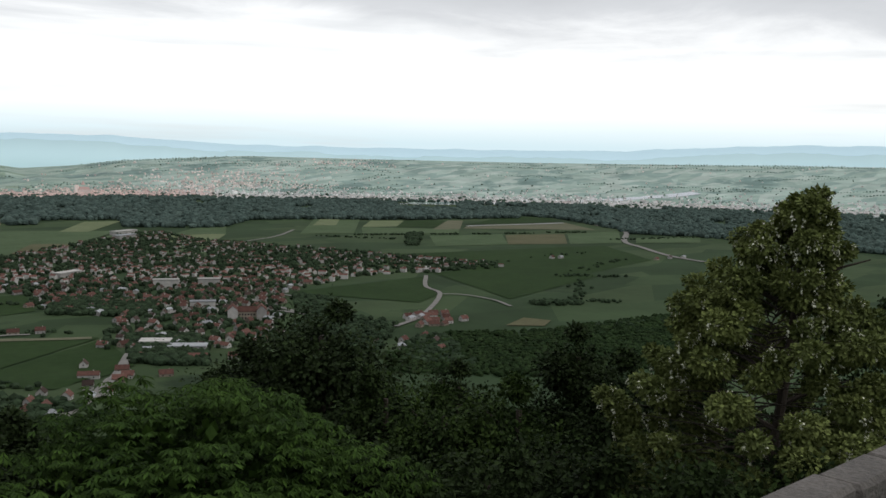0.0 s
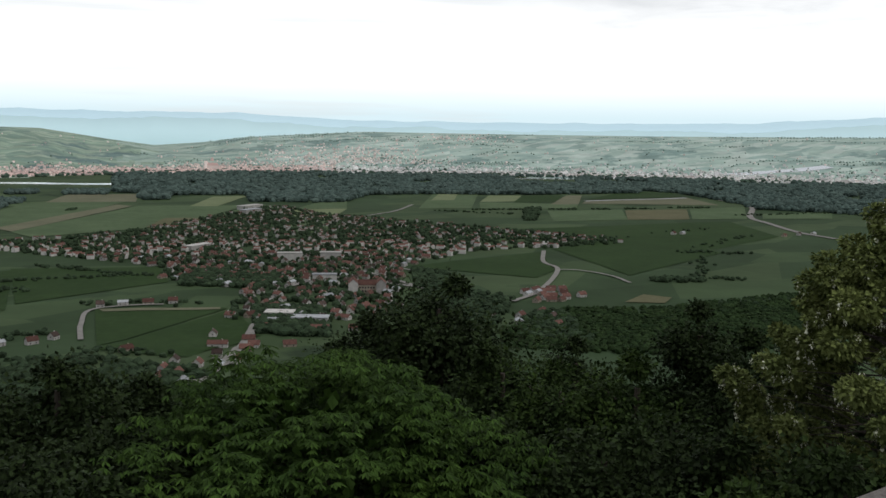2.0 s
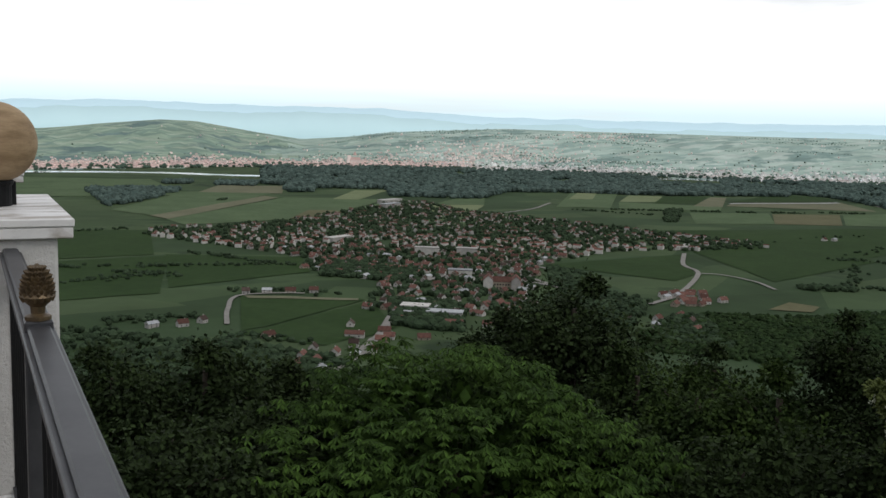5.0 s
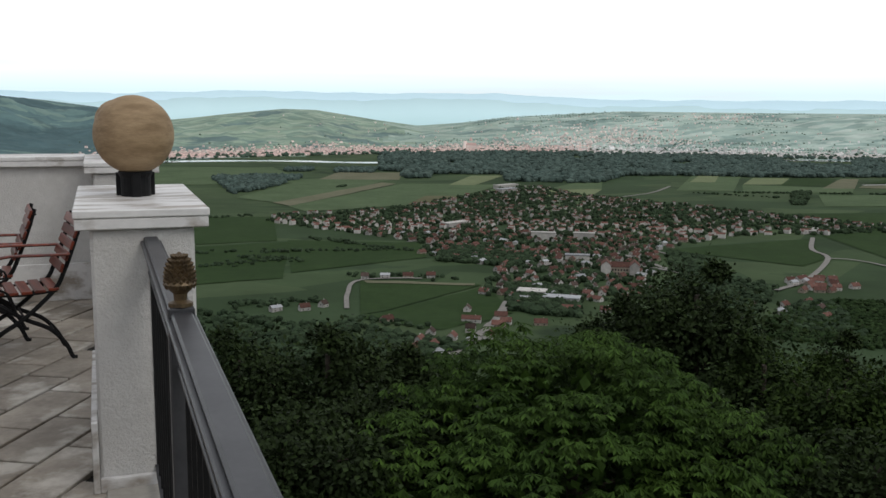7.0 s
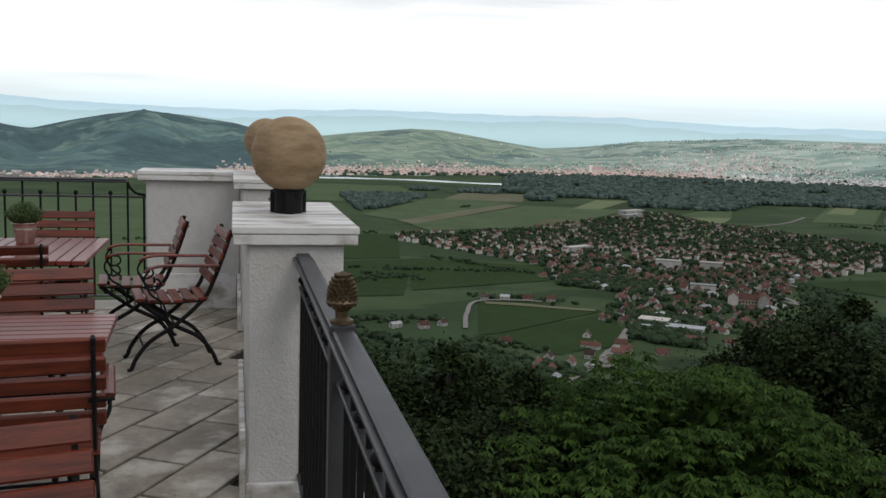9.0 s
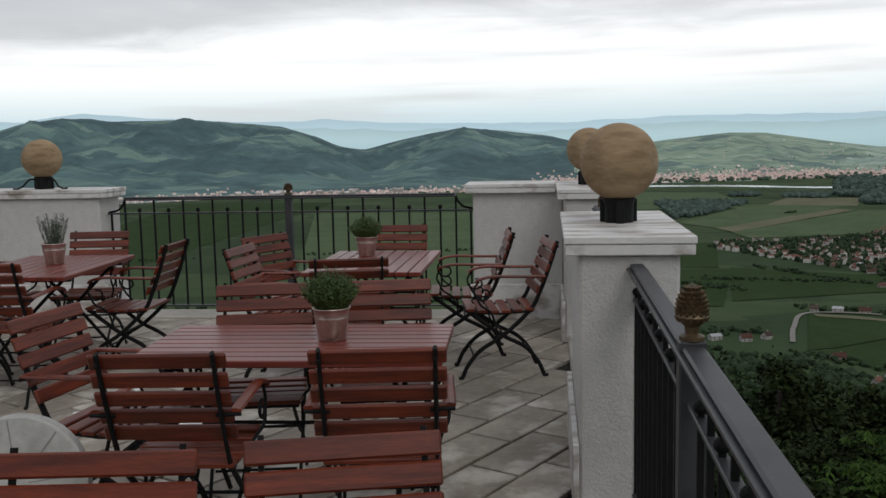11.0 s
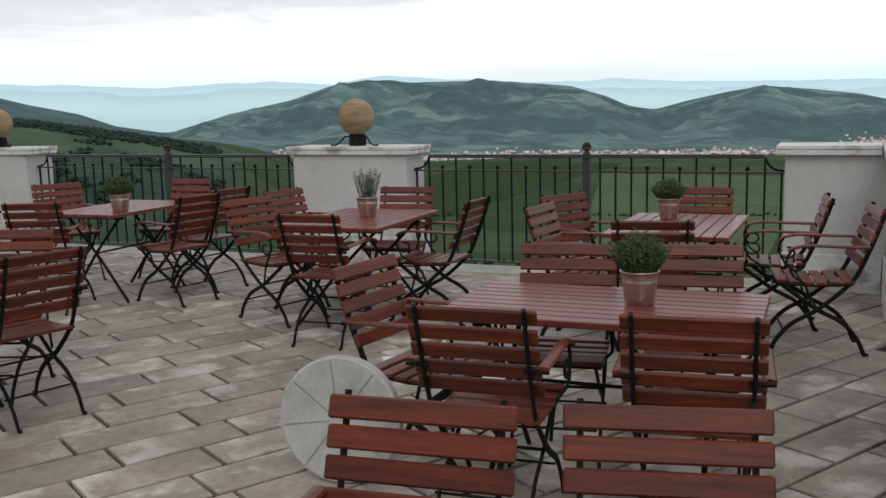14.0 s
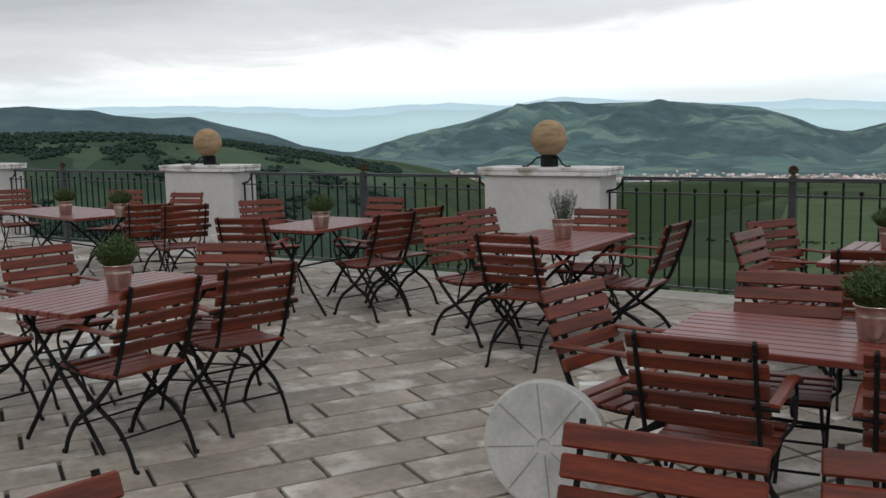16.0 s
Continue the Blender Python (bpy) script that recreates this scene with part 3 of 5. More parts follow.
# ---- furniture ----
def build_chair():
    t = empty("folding_chair", "reddish hardwood slat folding armchair on black iron frame", "chair", "chairs on the terrace")
    # seat slats
    first = None
    for i in range(6):
        y = -0.19 + i * 0.076
        m = Matrix.Translation((0, y, 0.45 - 0.012 * math.sin(i / 5 * math.pi) + (0.004 if i == 5 else 0)))
        if first is None:
            first = part("seat_slat", box(-0.205, 0.205, -0.030, 0.030, -0.009, 0.009, 0.004), "wood", t)
            first.matrix_basis = m
        else:
            share("seat_slat", first.data, t, m)
    first = None
    for i in range(5):
        u = i / 4
        y, z = -0.238 - 0.104 * u - 0.012 * math.sin(u * math.pi), 0.580 + 0.272 * u
        m = Matrix.Translation((0, y, z)) @ Matrix.Rotation(radians(19 + 4 * u), 4, "X")
        if first is None:
            first = part("back_slat", box(-0.228, 0.228, -0.009, 0.009, -0.0285, 0.0285, 0.005), "wood", t)
            first.matrix_basis = m
        else:
            share("back_slat", first.data, t, m)
    for s in (-1, 1):
        x = s * 0.190
        part("front_leg", tube(spline([(x, -0.372, 0.885), (x, -0.318, 0.72), (x, -0.252, 0.55), (x, -0.19, 0.44), (x, -0.02, 0.285), (x, 0.13, 0.19), (x, 0.215, 0.09), (x, 0.252, 0.012), (x, 0.275, 0.006)]), 0.0115, 6, flat=(0.68, 1.3)), "iron", t)
        x2 = s * 0.172
        part("rear_leg", tube(spline([(x2, 0.20, 0.435), (x2, 0.10, 0.36), (x2, -0.02, 0.275), (x2, -0.16, 0.20), (x2, -0.245, 0.10), (x2, -0.285, 0.012), (x2, -0.31, 0.006)]), 0.0115, 6, flat=(0.68, 1.3)), "iron", t)
        part("seat_rail", tube([(s * 0.19, -0.21, 0.437), (s * 0.19, 0.0, 0.424), (s * 0.19, 0.21, 0.437)], 0.008), "iron", t)
        for i in range(5):
            u = i / 4
            g = bmesh.new()
            bmesh.ops.create_icosphere(g, subdivisions=1, radius=0.0075)
            bmesh.ops.translate(g, verts=g.verts, vec=(x, -0.268 - 0.108 * u, 0.580 + 0.272 * u - 0.004))
            part("bolt", g, "iron", t)
        xa = s * 0.235
        part("armrest", tube(spline([(xa, -0.285, 0.665), (xa, -0.12, 0.668), (xa, 0.05, 0.672), (xa, 0.14, 0.655), (xa, 0.165, 0.635)]), 0.016, 8, flat=(1.45, 0.62)), "wood", t)
        part("arm_bracket", tube([(s * 0.17, -0.285, 0.652), (s * 0.255, -0.285, 0.655)], 0.008), "iron", t)
        loop = [(xa, 0.14, 0.645), (xa, 0.17, 0.60), (xa, 0.165, 0.55), (xa, 0.12, 0.52), (xa, 0.075, 0.545), (xa, 0.085, 0.585), (xa, 0.12, 0.59)]
        part("arm_scroll", tube(spline(loop), 0.007), "iron", t)
        part("arm_stay", tube(spline([(xa, 0.165, 0.56), (xa, 0.13, 0.49), (s * 0.20, 0.06, 0.43), (s * 0.192, 0.02, 0.30)]), 0.0075), "iron", t)
    part("stretcher", tube([(-0.19, -0.02, 0.28), (0.19, -0.02, 0.28)], 0.007), "iron", t)
    part("stretcher", tube([(-0.175, 0.175, 0.15), (0.175, 0.175, 0.15)], 0.006), "iron", t)
    part("stretcher", tube([(-0.19, -0.205, 0.15), (0.19, -0.205, 0.15)], 0.006), "iron", t)
    part("stretcher", tube([(-0.19, 0.205, 0.437), (0.19, 0.205, 0.437)], 0.007), "iron", t)
    return t


def chair_at(bx, by, rz):
    """Pose of a chair from the middle of its top back slat and the way it faces."""
    a = radians(rz)
    return pose(bx - 0.345 * math.sin(a), by + 0.345 * math.cos(a), 0, 0, 0, rz)


CHAIRS = [(-0.77, 1.99, 187), (-0.235, 2.13, 194), (-1.035, 2.94, 5), (-0.32, 3.03, 7), (-1.83, 3.68, -98), (-1.11, 4.37, 190), (-0.555, 4.49, 190),
          (-0.90, 5.30, 12), (-0.93, 7.31, 180), (-1.80, 6.62, -118), (-1.76, 5.95, -95), (0.235, 6.25, 100), (-0.05, 6.80, 96),
          (-3.03, 5.13, 4), (-4.06, 5.95, -105), (-4.17, 6.60, -100), (-3.24, 7.0, 188), (-2.31, 6.20, 90),
          (-4.62, 6.08, 78), (-4.72, 6.64, 80), (-5.80, 7.47, 180), (-6.85, 6.79, -118), (-5.56, 5.30, 24),
          (-3.53, 2.88, 88), (-3.50, 3.46, 74), (-5.41, 3.43, -100), (-4.37, 4.08, 202), (-5.35, 2.80, -92),
          (-7.12, 6.06, 62), (-7.55, 5.98, 58), (-8.55, 7.30, 192), (-9.80, 7.42, 200), (-11.6, 7.0, -110), (-9.3, 4.7, 10), (-1.66, 1.0, -97)]
CHAIR = build_chair()
CHAIR.matrix_basis = chair_at(*CHAIRS[0])
for q in CHAIRS[1:]:
    copy_thing(CHAIR, chair_at(*q))


def table(cx, cy, rz, length, width, slats):
    """Folding table; its slats run along its length."""
    t = empty("garden_table", "red-varnished hardwood slat garden table on folding iron legs", "table", "tables on the terrace")
    t.matrix_basis = pose(cx, cy, 0, 0, 0, rz)
    step = width / slats
    first = None
    for i in range(slats):
        m = Matrix.Translation((0, -width / 2 + step * (i + 0.5), 0.729))
        if first is None:
            first = part("table_slat", box(-length / 2, length / 2, -step / 2 + 0.004, step / 2 - 0.004, -0.014, 0.014, 0.004), "table", t)
            first.matrix_basis = m
        else:
            share("table_slat", first.data, t, m)
    for s in (-1, 1):
        part("cross_bearer", box(s * length * 0.36 - 0.02, s * length * 0.36 + 0.02, -width * 0.45, width * 0.45, 0.69, 0.7145, 0.003), "iron", t)
        for q in (-1, 1):
            part("leg", tube(spline([(s * length * 0.34, q * width * 0.38, 0.70), (s * length * 0.34, 0.0 - q * 0.0, 0.40), (s * length * 0.34, -q * width * 0.30, 0.12), (s * length * 0.34, -q * width * 0.42, 0.006)]), 0.012, 6), "iron", t)
    part("stretcher", tube([(-length * 0.34, 0, 0.40), (length * 0.34, 0, 0.40)], 0.009), "iron", t)
    return t


table(-0.775, 3.745, 2, 1.22, 0.69, 9)
table(-0.915, 6.23, 90, 1.10, 0.76, 9)
table(-3.17, 6.07, 92, 1.10, 0.80, 9)
table(-5.57, 6.28, 92, 1.08, 0.70, 9)
table(-4.25, 3.15, 95, 1.15, 0.68, 9)
table(-9.1, 6.15, 171, 1.85, 0.80, 10)
table(-0.62, 1.22, 8, 1.10, 0.62, 8)


def bucket(x, y, scale=1.0, kind="herb", seed=0, h=0.16):
    """Zinc bucket with a herb growing in it."""
    t = empty("potted_herb", "green herb in a zinc bucket on a table", "potted plant", "potted herbs on the tables")
    t.matrix_basis = pose(x, y, 0.7435) @ Matrix.Scale(scale, 4)
    bm = lathe([(0.062, 0.0), (0.064, 0.004), (0.078, 0.10), (0.079, 0.104), (0.077, 0.108), (0.084, 0.142), (0.088, 0.145), (0.088, 0.151), (0.083, 0.151), (0.077, 0.12)], 24)
    part("bucket", bm, "zinc", t, "zinc bucket with rolled rim", True)
    part("soil", lathe([(0.074, 0.118), (0.074, 0.124)], 16), "joint", t, "dark potting soil")
    rg = random.Random(seed)
    bm = bmesh.new()
    for i in range(700 if kind == "herb" else 60):
        a, u = rg.uniform(0, 6.283), math.sqrt(rg.random())
        if kind == "herb":
            r0, lean = 0.058 * u, 0.062 * u
            L_ = h * (1.0 - 0.45 * u * u) * rg.uniform(0.75, 1.1)
            p0 = Vector((r0 * math.cos(a), r0 * math.sin(a), 0.12))
            p1 = p0 + Vector((lean * math.cos(a) * 0.8, lean * math.sin(a) * 0.8, L_ * 0.62))
            p2 = p1 + Vector((lean * math.cos(a) * 0.5 + rg.uniform(-0.012, 0.012), lean * math.sin(a) * 0.5 + rg.uniform(-0.012, 0.012), L_ * 0.38))
            w = Vector((-math.sin(a), math.cos(a), 0)) * 0.0018
            v = [bm.verts.new(q) for q in (p0 - w, p0 + w, p1 + w, p1 - w, p2)]
            bm.faces.new(v[:4])
            bm.faces.new((v[3], v[2], v[4]))
            for k in range(7):
                c = p0.lerp(p1, rg.uniform(0.5, 1)) if k < 3 else p1.lerp(p2, rg.random())
                dd = Vector((rg.uniform(-1, 1), rg.uniform(-1, 1), rg.uniform(0.0, 1.1))).normalized() * 0.017
                ww = dd.orthogonal().normalized() * 0.0028
                bm.faces.new([bm.verts.new(q) for q in (c - ww, c + ww, c + dd)])
        else:
            r0 = 0.05 * u
            top = Vector((r0 * 2.2 * math.cos(a), r0 * 2.2 * math.sin(a), 0.12 + h * rg.uniform(0.6, 1.1)))
            base = Vector((r0 * math.cos(a), r0 * math.sin(a), 0.12))
            for k in range(26):
                c = base.lerp(top, (k + 1) / 26)
                b = rg.uniform(0, 6.283)
                dd = Vector((math.cos(b), math.sin(b), 0.9)).normalized() * 0.022
                ww = dd.orthogonal().normalized() * 0.0025
                bm.faces.new([bm.verts.new(q) for q in (c - ww, c + ww, c + dd)])
    part("foliage", bm, "herb" if kind == "herb" else "herb2", t)
    return t


bucket(-0.647, 3.78, 0.9, "herb", 1, 0.20)
bucket(-1.03, 6.50, 0.9, "herb", 2, 0.18)
bucket(-3.15, 6.15, 0.95, "rosemary", 3, 0.22)
bucket(-5.32, 5.97, 0.95, "herb", 4, 0.18)
bucket(-4.24, 3.16, 0.9, "herb", 5, 0.20)
bucket(-8.87, 5.95, 0.9, "herb", 6, 0.18)
bucket(-7.98, 5.98, 0.9, "herb", 7, 0.18)
bucket(-0.47, 1.14, 0.8, "herb", 8, 0.20)


# ---- umbrella foot and sign ledge ----
def stone_disc():
    t = empty("umbrella_weight", "round pale cast-stone parasol weight standing on edge", "parasol base")
    t.matrix_basis = pose(-1.80, 3.37, 0.264, 85, 0, 8)
    part("disc", lathe([(0.25, -0.032), (0.264, -0.026), (0.266, 0.026), (0.256, 0.032), (0.03, 0.034), (0.028, 0.026)], 48), "concrete", t)
    for k in range(8):
        q = box(0.04, 0.25, -0.0022, 0.0022, 0.0335, 0.0352)
        bmesh.ops.rotate(q, verts=q.verts, cent=(0, 0, 0), matrix=Matrix.Rotation(radians(45 * k + 8), 3, "Z"))
        part("groove", q, "groove", t)
    s = empty("parasol_stand", "white painted metal parasol stand under a table", "parasol stand")
    s.location = (-2.10, 5.08, 0)
    q = box(-0.36, 0.36, -0.03, 0.03, 0.02, 0.075, 0.005)
    bmesh.ops.rotate(q, verts=q.verts, cent=(0, 0, 0), matrix=Matrix.Rotation(radians(35), 3, "Z"))
    part("bar", q, "white", s)
    q = box(-0.36, 0.36, -0.03, 0.03, 0.0, 0.055, 0.005)
    bmesh.ops.rotate(q, verts=q.verts, cent=(0, 0, 0), matrix=Matrix.Rotation(radians(125), 3, "Z"))
    part("bar", q, "white", s)
    part("socket", lathe([(0.05, 0.076), (0.05, 0.09), (0.028, 0.10), (0.028, 0.16), (0.0, 0.16)], 16), "white", s)
    copy_thing(s, pose(-5.80, 4.04, 0, 0, 0, 20))
    b = empty("weight_block", "white stone weight lying on the terrace floor", "weight")
    b.location = (-1.64, 4.74, 0)
    part("block", lathe([(0.0, 0.0), (0.105, 0.0), (0.11, 0.01), (0.11, 0.085), (0.10, 0.095), (0.0, 0.095)], 20), "white", b)


stone_disc()


def sign_ledge():
    t = empty("stone_ledge", "rough stone parapet ledge with a framed panel", "parapet")
    rg = random.Random(4)
    x = 1.62
    while x < 4.6:
        w = rg.uniform(0.22, 0.45)
        part("coping_stone", box(x, x + w - 0.006, 0.80 + rg.uniform(-0.008, 0.008), 0.915, 0.743, 0.85 + rg.uniform(-0.008, 0.006), 0.012), "ledge", t, "rough grey-brown coping stone")
        x += w
    part("wall", box(1.62, 4.6, 0.81, 0.905, -6.5, 0.742), "ledge", t)
    part("panel_frame", box(1.9, 3.6, 0.785, 0.8085, 0.42, 0.775, 0.004), "rail", t, "grey metal frame")
    part("panel", box(1.93, 3.57, 0.778, 0.7845, 0.45, 0.748, 0.001), "white", t, "plain pale panel")


sign_ledge()


# ---- trees below the terrace ----
def cloud_mesh(name, V, F, mat, smooth=False):
    me = bpy.data.meshes.new(name)
    me.from_pydata(V.reshape(-1, 3).tolist(), [], F.tolist())
    me.materials.append(M[mat])
    if smooth:
        me.shade_smooth()
    return me


def leaf_mesh(name, centres, outward, size, mat, rg, droop=0.25, fold=0.18, width=0.36):
    """Many small folded leaves, one at each centre."""
    n = len(centres)
    d = outward + rg.normal(0, 0.55, (n, 3)) + np.array([0, 0, -droop])
    d /= np.linalg.norm(d, axis=1)[:, None]
    s = np.cross(d, rg.normal(0, 1, (n, 3)) * 0.5 + np.array([0, 0, 1.0]))
    s /= np.linalg.norm(s, axis=1)[:, None] + 1e-9
    up = np.cross(s, d)
    L_ = (size * rg.uniform(0.6, 1.25, n))[:, None]
    a = centres
    b = centres + d * L_ * 0.5 + s * L_ * width
    c = centres + d * L_ - up * L_ * fold
    e = centres + d * L_ * 0.5 - s * L_ * width
    V = np.stack([a, b, c, e], 1)
    i = np.arange(n)[:, None] * 4
    F = np.concatenate([i + np.array([[0, 1, 2]]), i + np.array([[0, 2, 3]])], 0)
    return cloud_mesh(name, V, F, mat)


def limbs(height, spread, rg, n=9, r0=0.16, start=0.35, lean=0.0):
    bm = tube(spline([(0, 0, -1.5), (0.05, 0.02, 0), (lean * 0.4, 0.05, height * 0.4), (lean * 0.8, -0.03, height * 0.75), (lean, 0.0, height * 0.97)], 4), [r0 * (1.15 - 0.055 * k) for k in range(17)], 8)
    tips = []
    for k in range(n):
        h = height * (start + (0.92 - start) * (k + 0.5) / n)
        a = k * 2.4 + rg.uniform(-0.4, 0.4)
        l = spread * (1.0 - 0.45 * (k / n)) * rg.uniform(0.7, 1.05)
        p = [(lean * h / height, 0, h), (lean * h / height + 0.5 * l * math.cos(a), 0.5 * l * math.sin(a), h + 0.24 * l), (lean * h / height + l * math.cos(a), l * math.sin(a), h + 0.42 * l)]
        r = r0 * 0.45 * (1 - 0.5 * k / n)
        q = spline(p, 4)
        tube(q, [max(0.008, r * (1 - 0.09 * i)) for i in range(len(q))], 5, bm)
        tips.append((np.array(p[2]), l))
        tips.append((np.array(p[1]), l * 0.8))
    return bm, tips


def chestnut(x, y, top, radius):
    """Dome-crowned tree: shelves of hand-shaped drooping leaves at the ends of its twigs."""
    rg = np.random.RandomState(11)
    base = float(land(np.array([x]), np.array([y]))[0])
    t = empty("chestnut_tree", "broad leafy green chestnut tree with a domed crown", "tree")
    t.location = (x, y, base)
    H = top - base
    cz = H - radius * 0.93
    bm, _ = limbs(H * 0.86, radius * 0.7, rg, 9, 0.2, 0.3)
    part("trunk", bm, "bark", t)
    u = rg.normal(0, 1, (900, 3))
    u /= np.linalg.norm(u, axis=1)[:, None]
    u = u[u[:, 2] > -0.55][:640]
    lump = 1 + 0.09 * np.sin(u[:, 0] * 6 + 1) * np.sin(u[:, 1] * 5.3 + 2) + 0.05 * np.sin(u[:, 2] * 9 + u[:, 0] * 5) + rg.uniform(-0.16, 0.05, len(u))
    twig = u * (radius * lump)[:, None] * np.array([1.0, 1.0, 0.93]) + np.array([0, 0, cz])
    per = 20
    n = len(twig) * per
    a, q = rg.uniform(0, 6.283, n), np.sqrt(rg.random_sample(n))
    span = np.repeat(rg.uniform(0.30, 0.52, len(twig)), per)
    U = np.repeat(u, per, 0)
    # each twig end carries a small shelf that sags at its rim
    c = np.repeat(twig, per, 0) + np.stack([np.cos(a) * q * span, np.sin(a) * q * span, -0.42 * q * q * span + rg.normal(0, 0.025, n)], 1)
    c += U * (0.10 * rg.random_sample(n))[:, None]
    k = 6
    C = np.repeat(c, k, 0)
    turn = np.repeat(rg.uniform(0, 6.283, n), k) + np.tile(np.arange(k) / k * 5.4, n)
    out = np.repeat(np.stack([np.cos(a), np.sin(a), 0 * a], 1) * (0.55 * q)[:, None] + U * 0.25, k, 0)
    sag = np.repeat(rg.uniform(0.25, 0.75, n), k)
    d = np.stack([np.cos(turn), np.sin(turn), -sag], 1) + out
    d /= np.linalg.norm(d, axis=1)[:, None]
    w = np.cross(d, np.array([0, 0, 1.0]))
    w /= np.linalg.norm(w, axis=1)[:, None] + 1e-9
    L_ = (np.repeat(rg.uniform(0.09, 0.165, n), k) * rg.uniform(0.8, 1.15, n * k))[:, None]
    drop = np.array([0, 0, -0.22]) * L_
    V = np.stack([C, C + d * L_ * 0.62 + w * L_ * 0.17 + drop * 0.3, C + d * L_ + drop, C + d * L_ * 0.62 - w * L_ * 0.17 + drop * 0.3], 1)
    i = np.arange(len(C))[:, None] * 4
    F = np.concatenate([i + np.array([[0, 1, 2]]), i + np.array([[0, 2, 3]])], 0)
    ob = new("crown", cloud_mesh("crown", V, F, "chestnut_leaf"))
    ob.parent = t
    # inner leaves close the crown
    u2 = rg.normal(0, 1, (9000, 3))
    u2 /= np.linalg.norm(u2, axis=1)[:, None]
    c2 = u2 * radius * rg.uniform(0.5, 0.84, (9000, 1)) * np.array([1, 1, 0.93]) + np.array([0, 0, cz])
    ob = new("inner_foliage", leaf_mesh("inner_foliage", c2, u2, 0.22, "chestnut_leaf", rg))
    ob.parent = t


def locust(x, y, top, turn):
    """Open tree of feathery sprays on thin limbs, with hanging blossom."""
    rg = np.random.RandomState(51)
    base = float(land(np.array([x]), np.array([y]))[0])
    t = empty("locust_tree", "open-crowned locust tree covered in white blossom", "tree", "trees below the terrace")
    t.matrix_basis = pose(x, y, base, 0, 0, turn)
    H = top - base
    lean = 1.05
    bm, _ = limbs(H * 0.97, 1.9, rg, 14, 0.17, 0.45, lean)
    C, U, B = [], [], []
    for k in range(270):
        drop = 0.1 + 7.4 * (k / 270) ** 0.85
        wide = np.interp(drop, [0, 0.5, 1.2, 2.2, 3.2, 4.6, 7.5], [0.15, 0.5, 1.05, 1.8, 2.45, 2.75, 2.3])
        a = k * 2.39996 + rg.uniform(-0.3, 0.3)
        q = wide * math.sqrt(rg.uniform(0.12, 1.0))
        p = np.array([lean * np.interp(drop, [0, 3, 8], [1.0, 0.45, 0.0]) + q * math.cos(a), q * math.sin(a), H - drop - 0.12 * q])
        size = rg.uniform(0.15, 0.36) * (0.75 if drop < 1.2 else 1.0)
        m = int(2600 * size)
        v = rg.normal(0, 1, (m, 3))
        v /= np.linalg.norm(v, axis=1)[:, None]
        tilt = np.array([math.cos(a) * 0.5, math.sin(a) * 0.5, 0.35])
        c = p + v * (size * rg.random_sample((m, 1)) ** 0.45) * np.array([1, 1, 0.62]) + tilt * ((v @ tilt) * size * 0.9)[:, None]
        C.append(c)
        U.append(v)
        for _ in range(rg.poisson(6.5 if drop < 4.5 else 2.0)):
            j = rg.randint(m)
            g = c[j] + v[j] * 0.05 + np.array([0, 0, -0.02])
            B.append(g + rg.normal(0, 1, (11, 3)) * np.array([0.018, 0.018, 0.045]))
        tube([(lean * np.interp(drop + 0.5, [0, 3, 8], [1.0, 0.45, 0.0]), 0, H - drop - 0.5), tuple((p + np.array([0, 0, -0.05])).tolist())], [0.016, 0.006], 4, bm)
    part("trunk", bm, "bark", t)
    C, U, B = np.concatenate(C), np.concatenate(U), np.concatenate(B)
    for nm, me in (("crown", leaf_mesh("crown", C, U, 0.085, "locust_leaf", rg)), ("blossom", leaf_mesh("blossom", B, np.zeros_like(B), 0.042, "blossom", rg, 0.8, 0.1, 0.4))):
        ob = new(nm, me)
        ob.parent = t
        if nm == "blossom":
            ob["label"] = "hanging white blossom clusters"


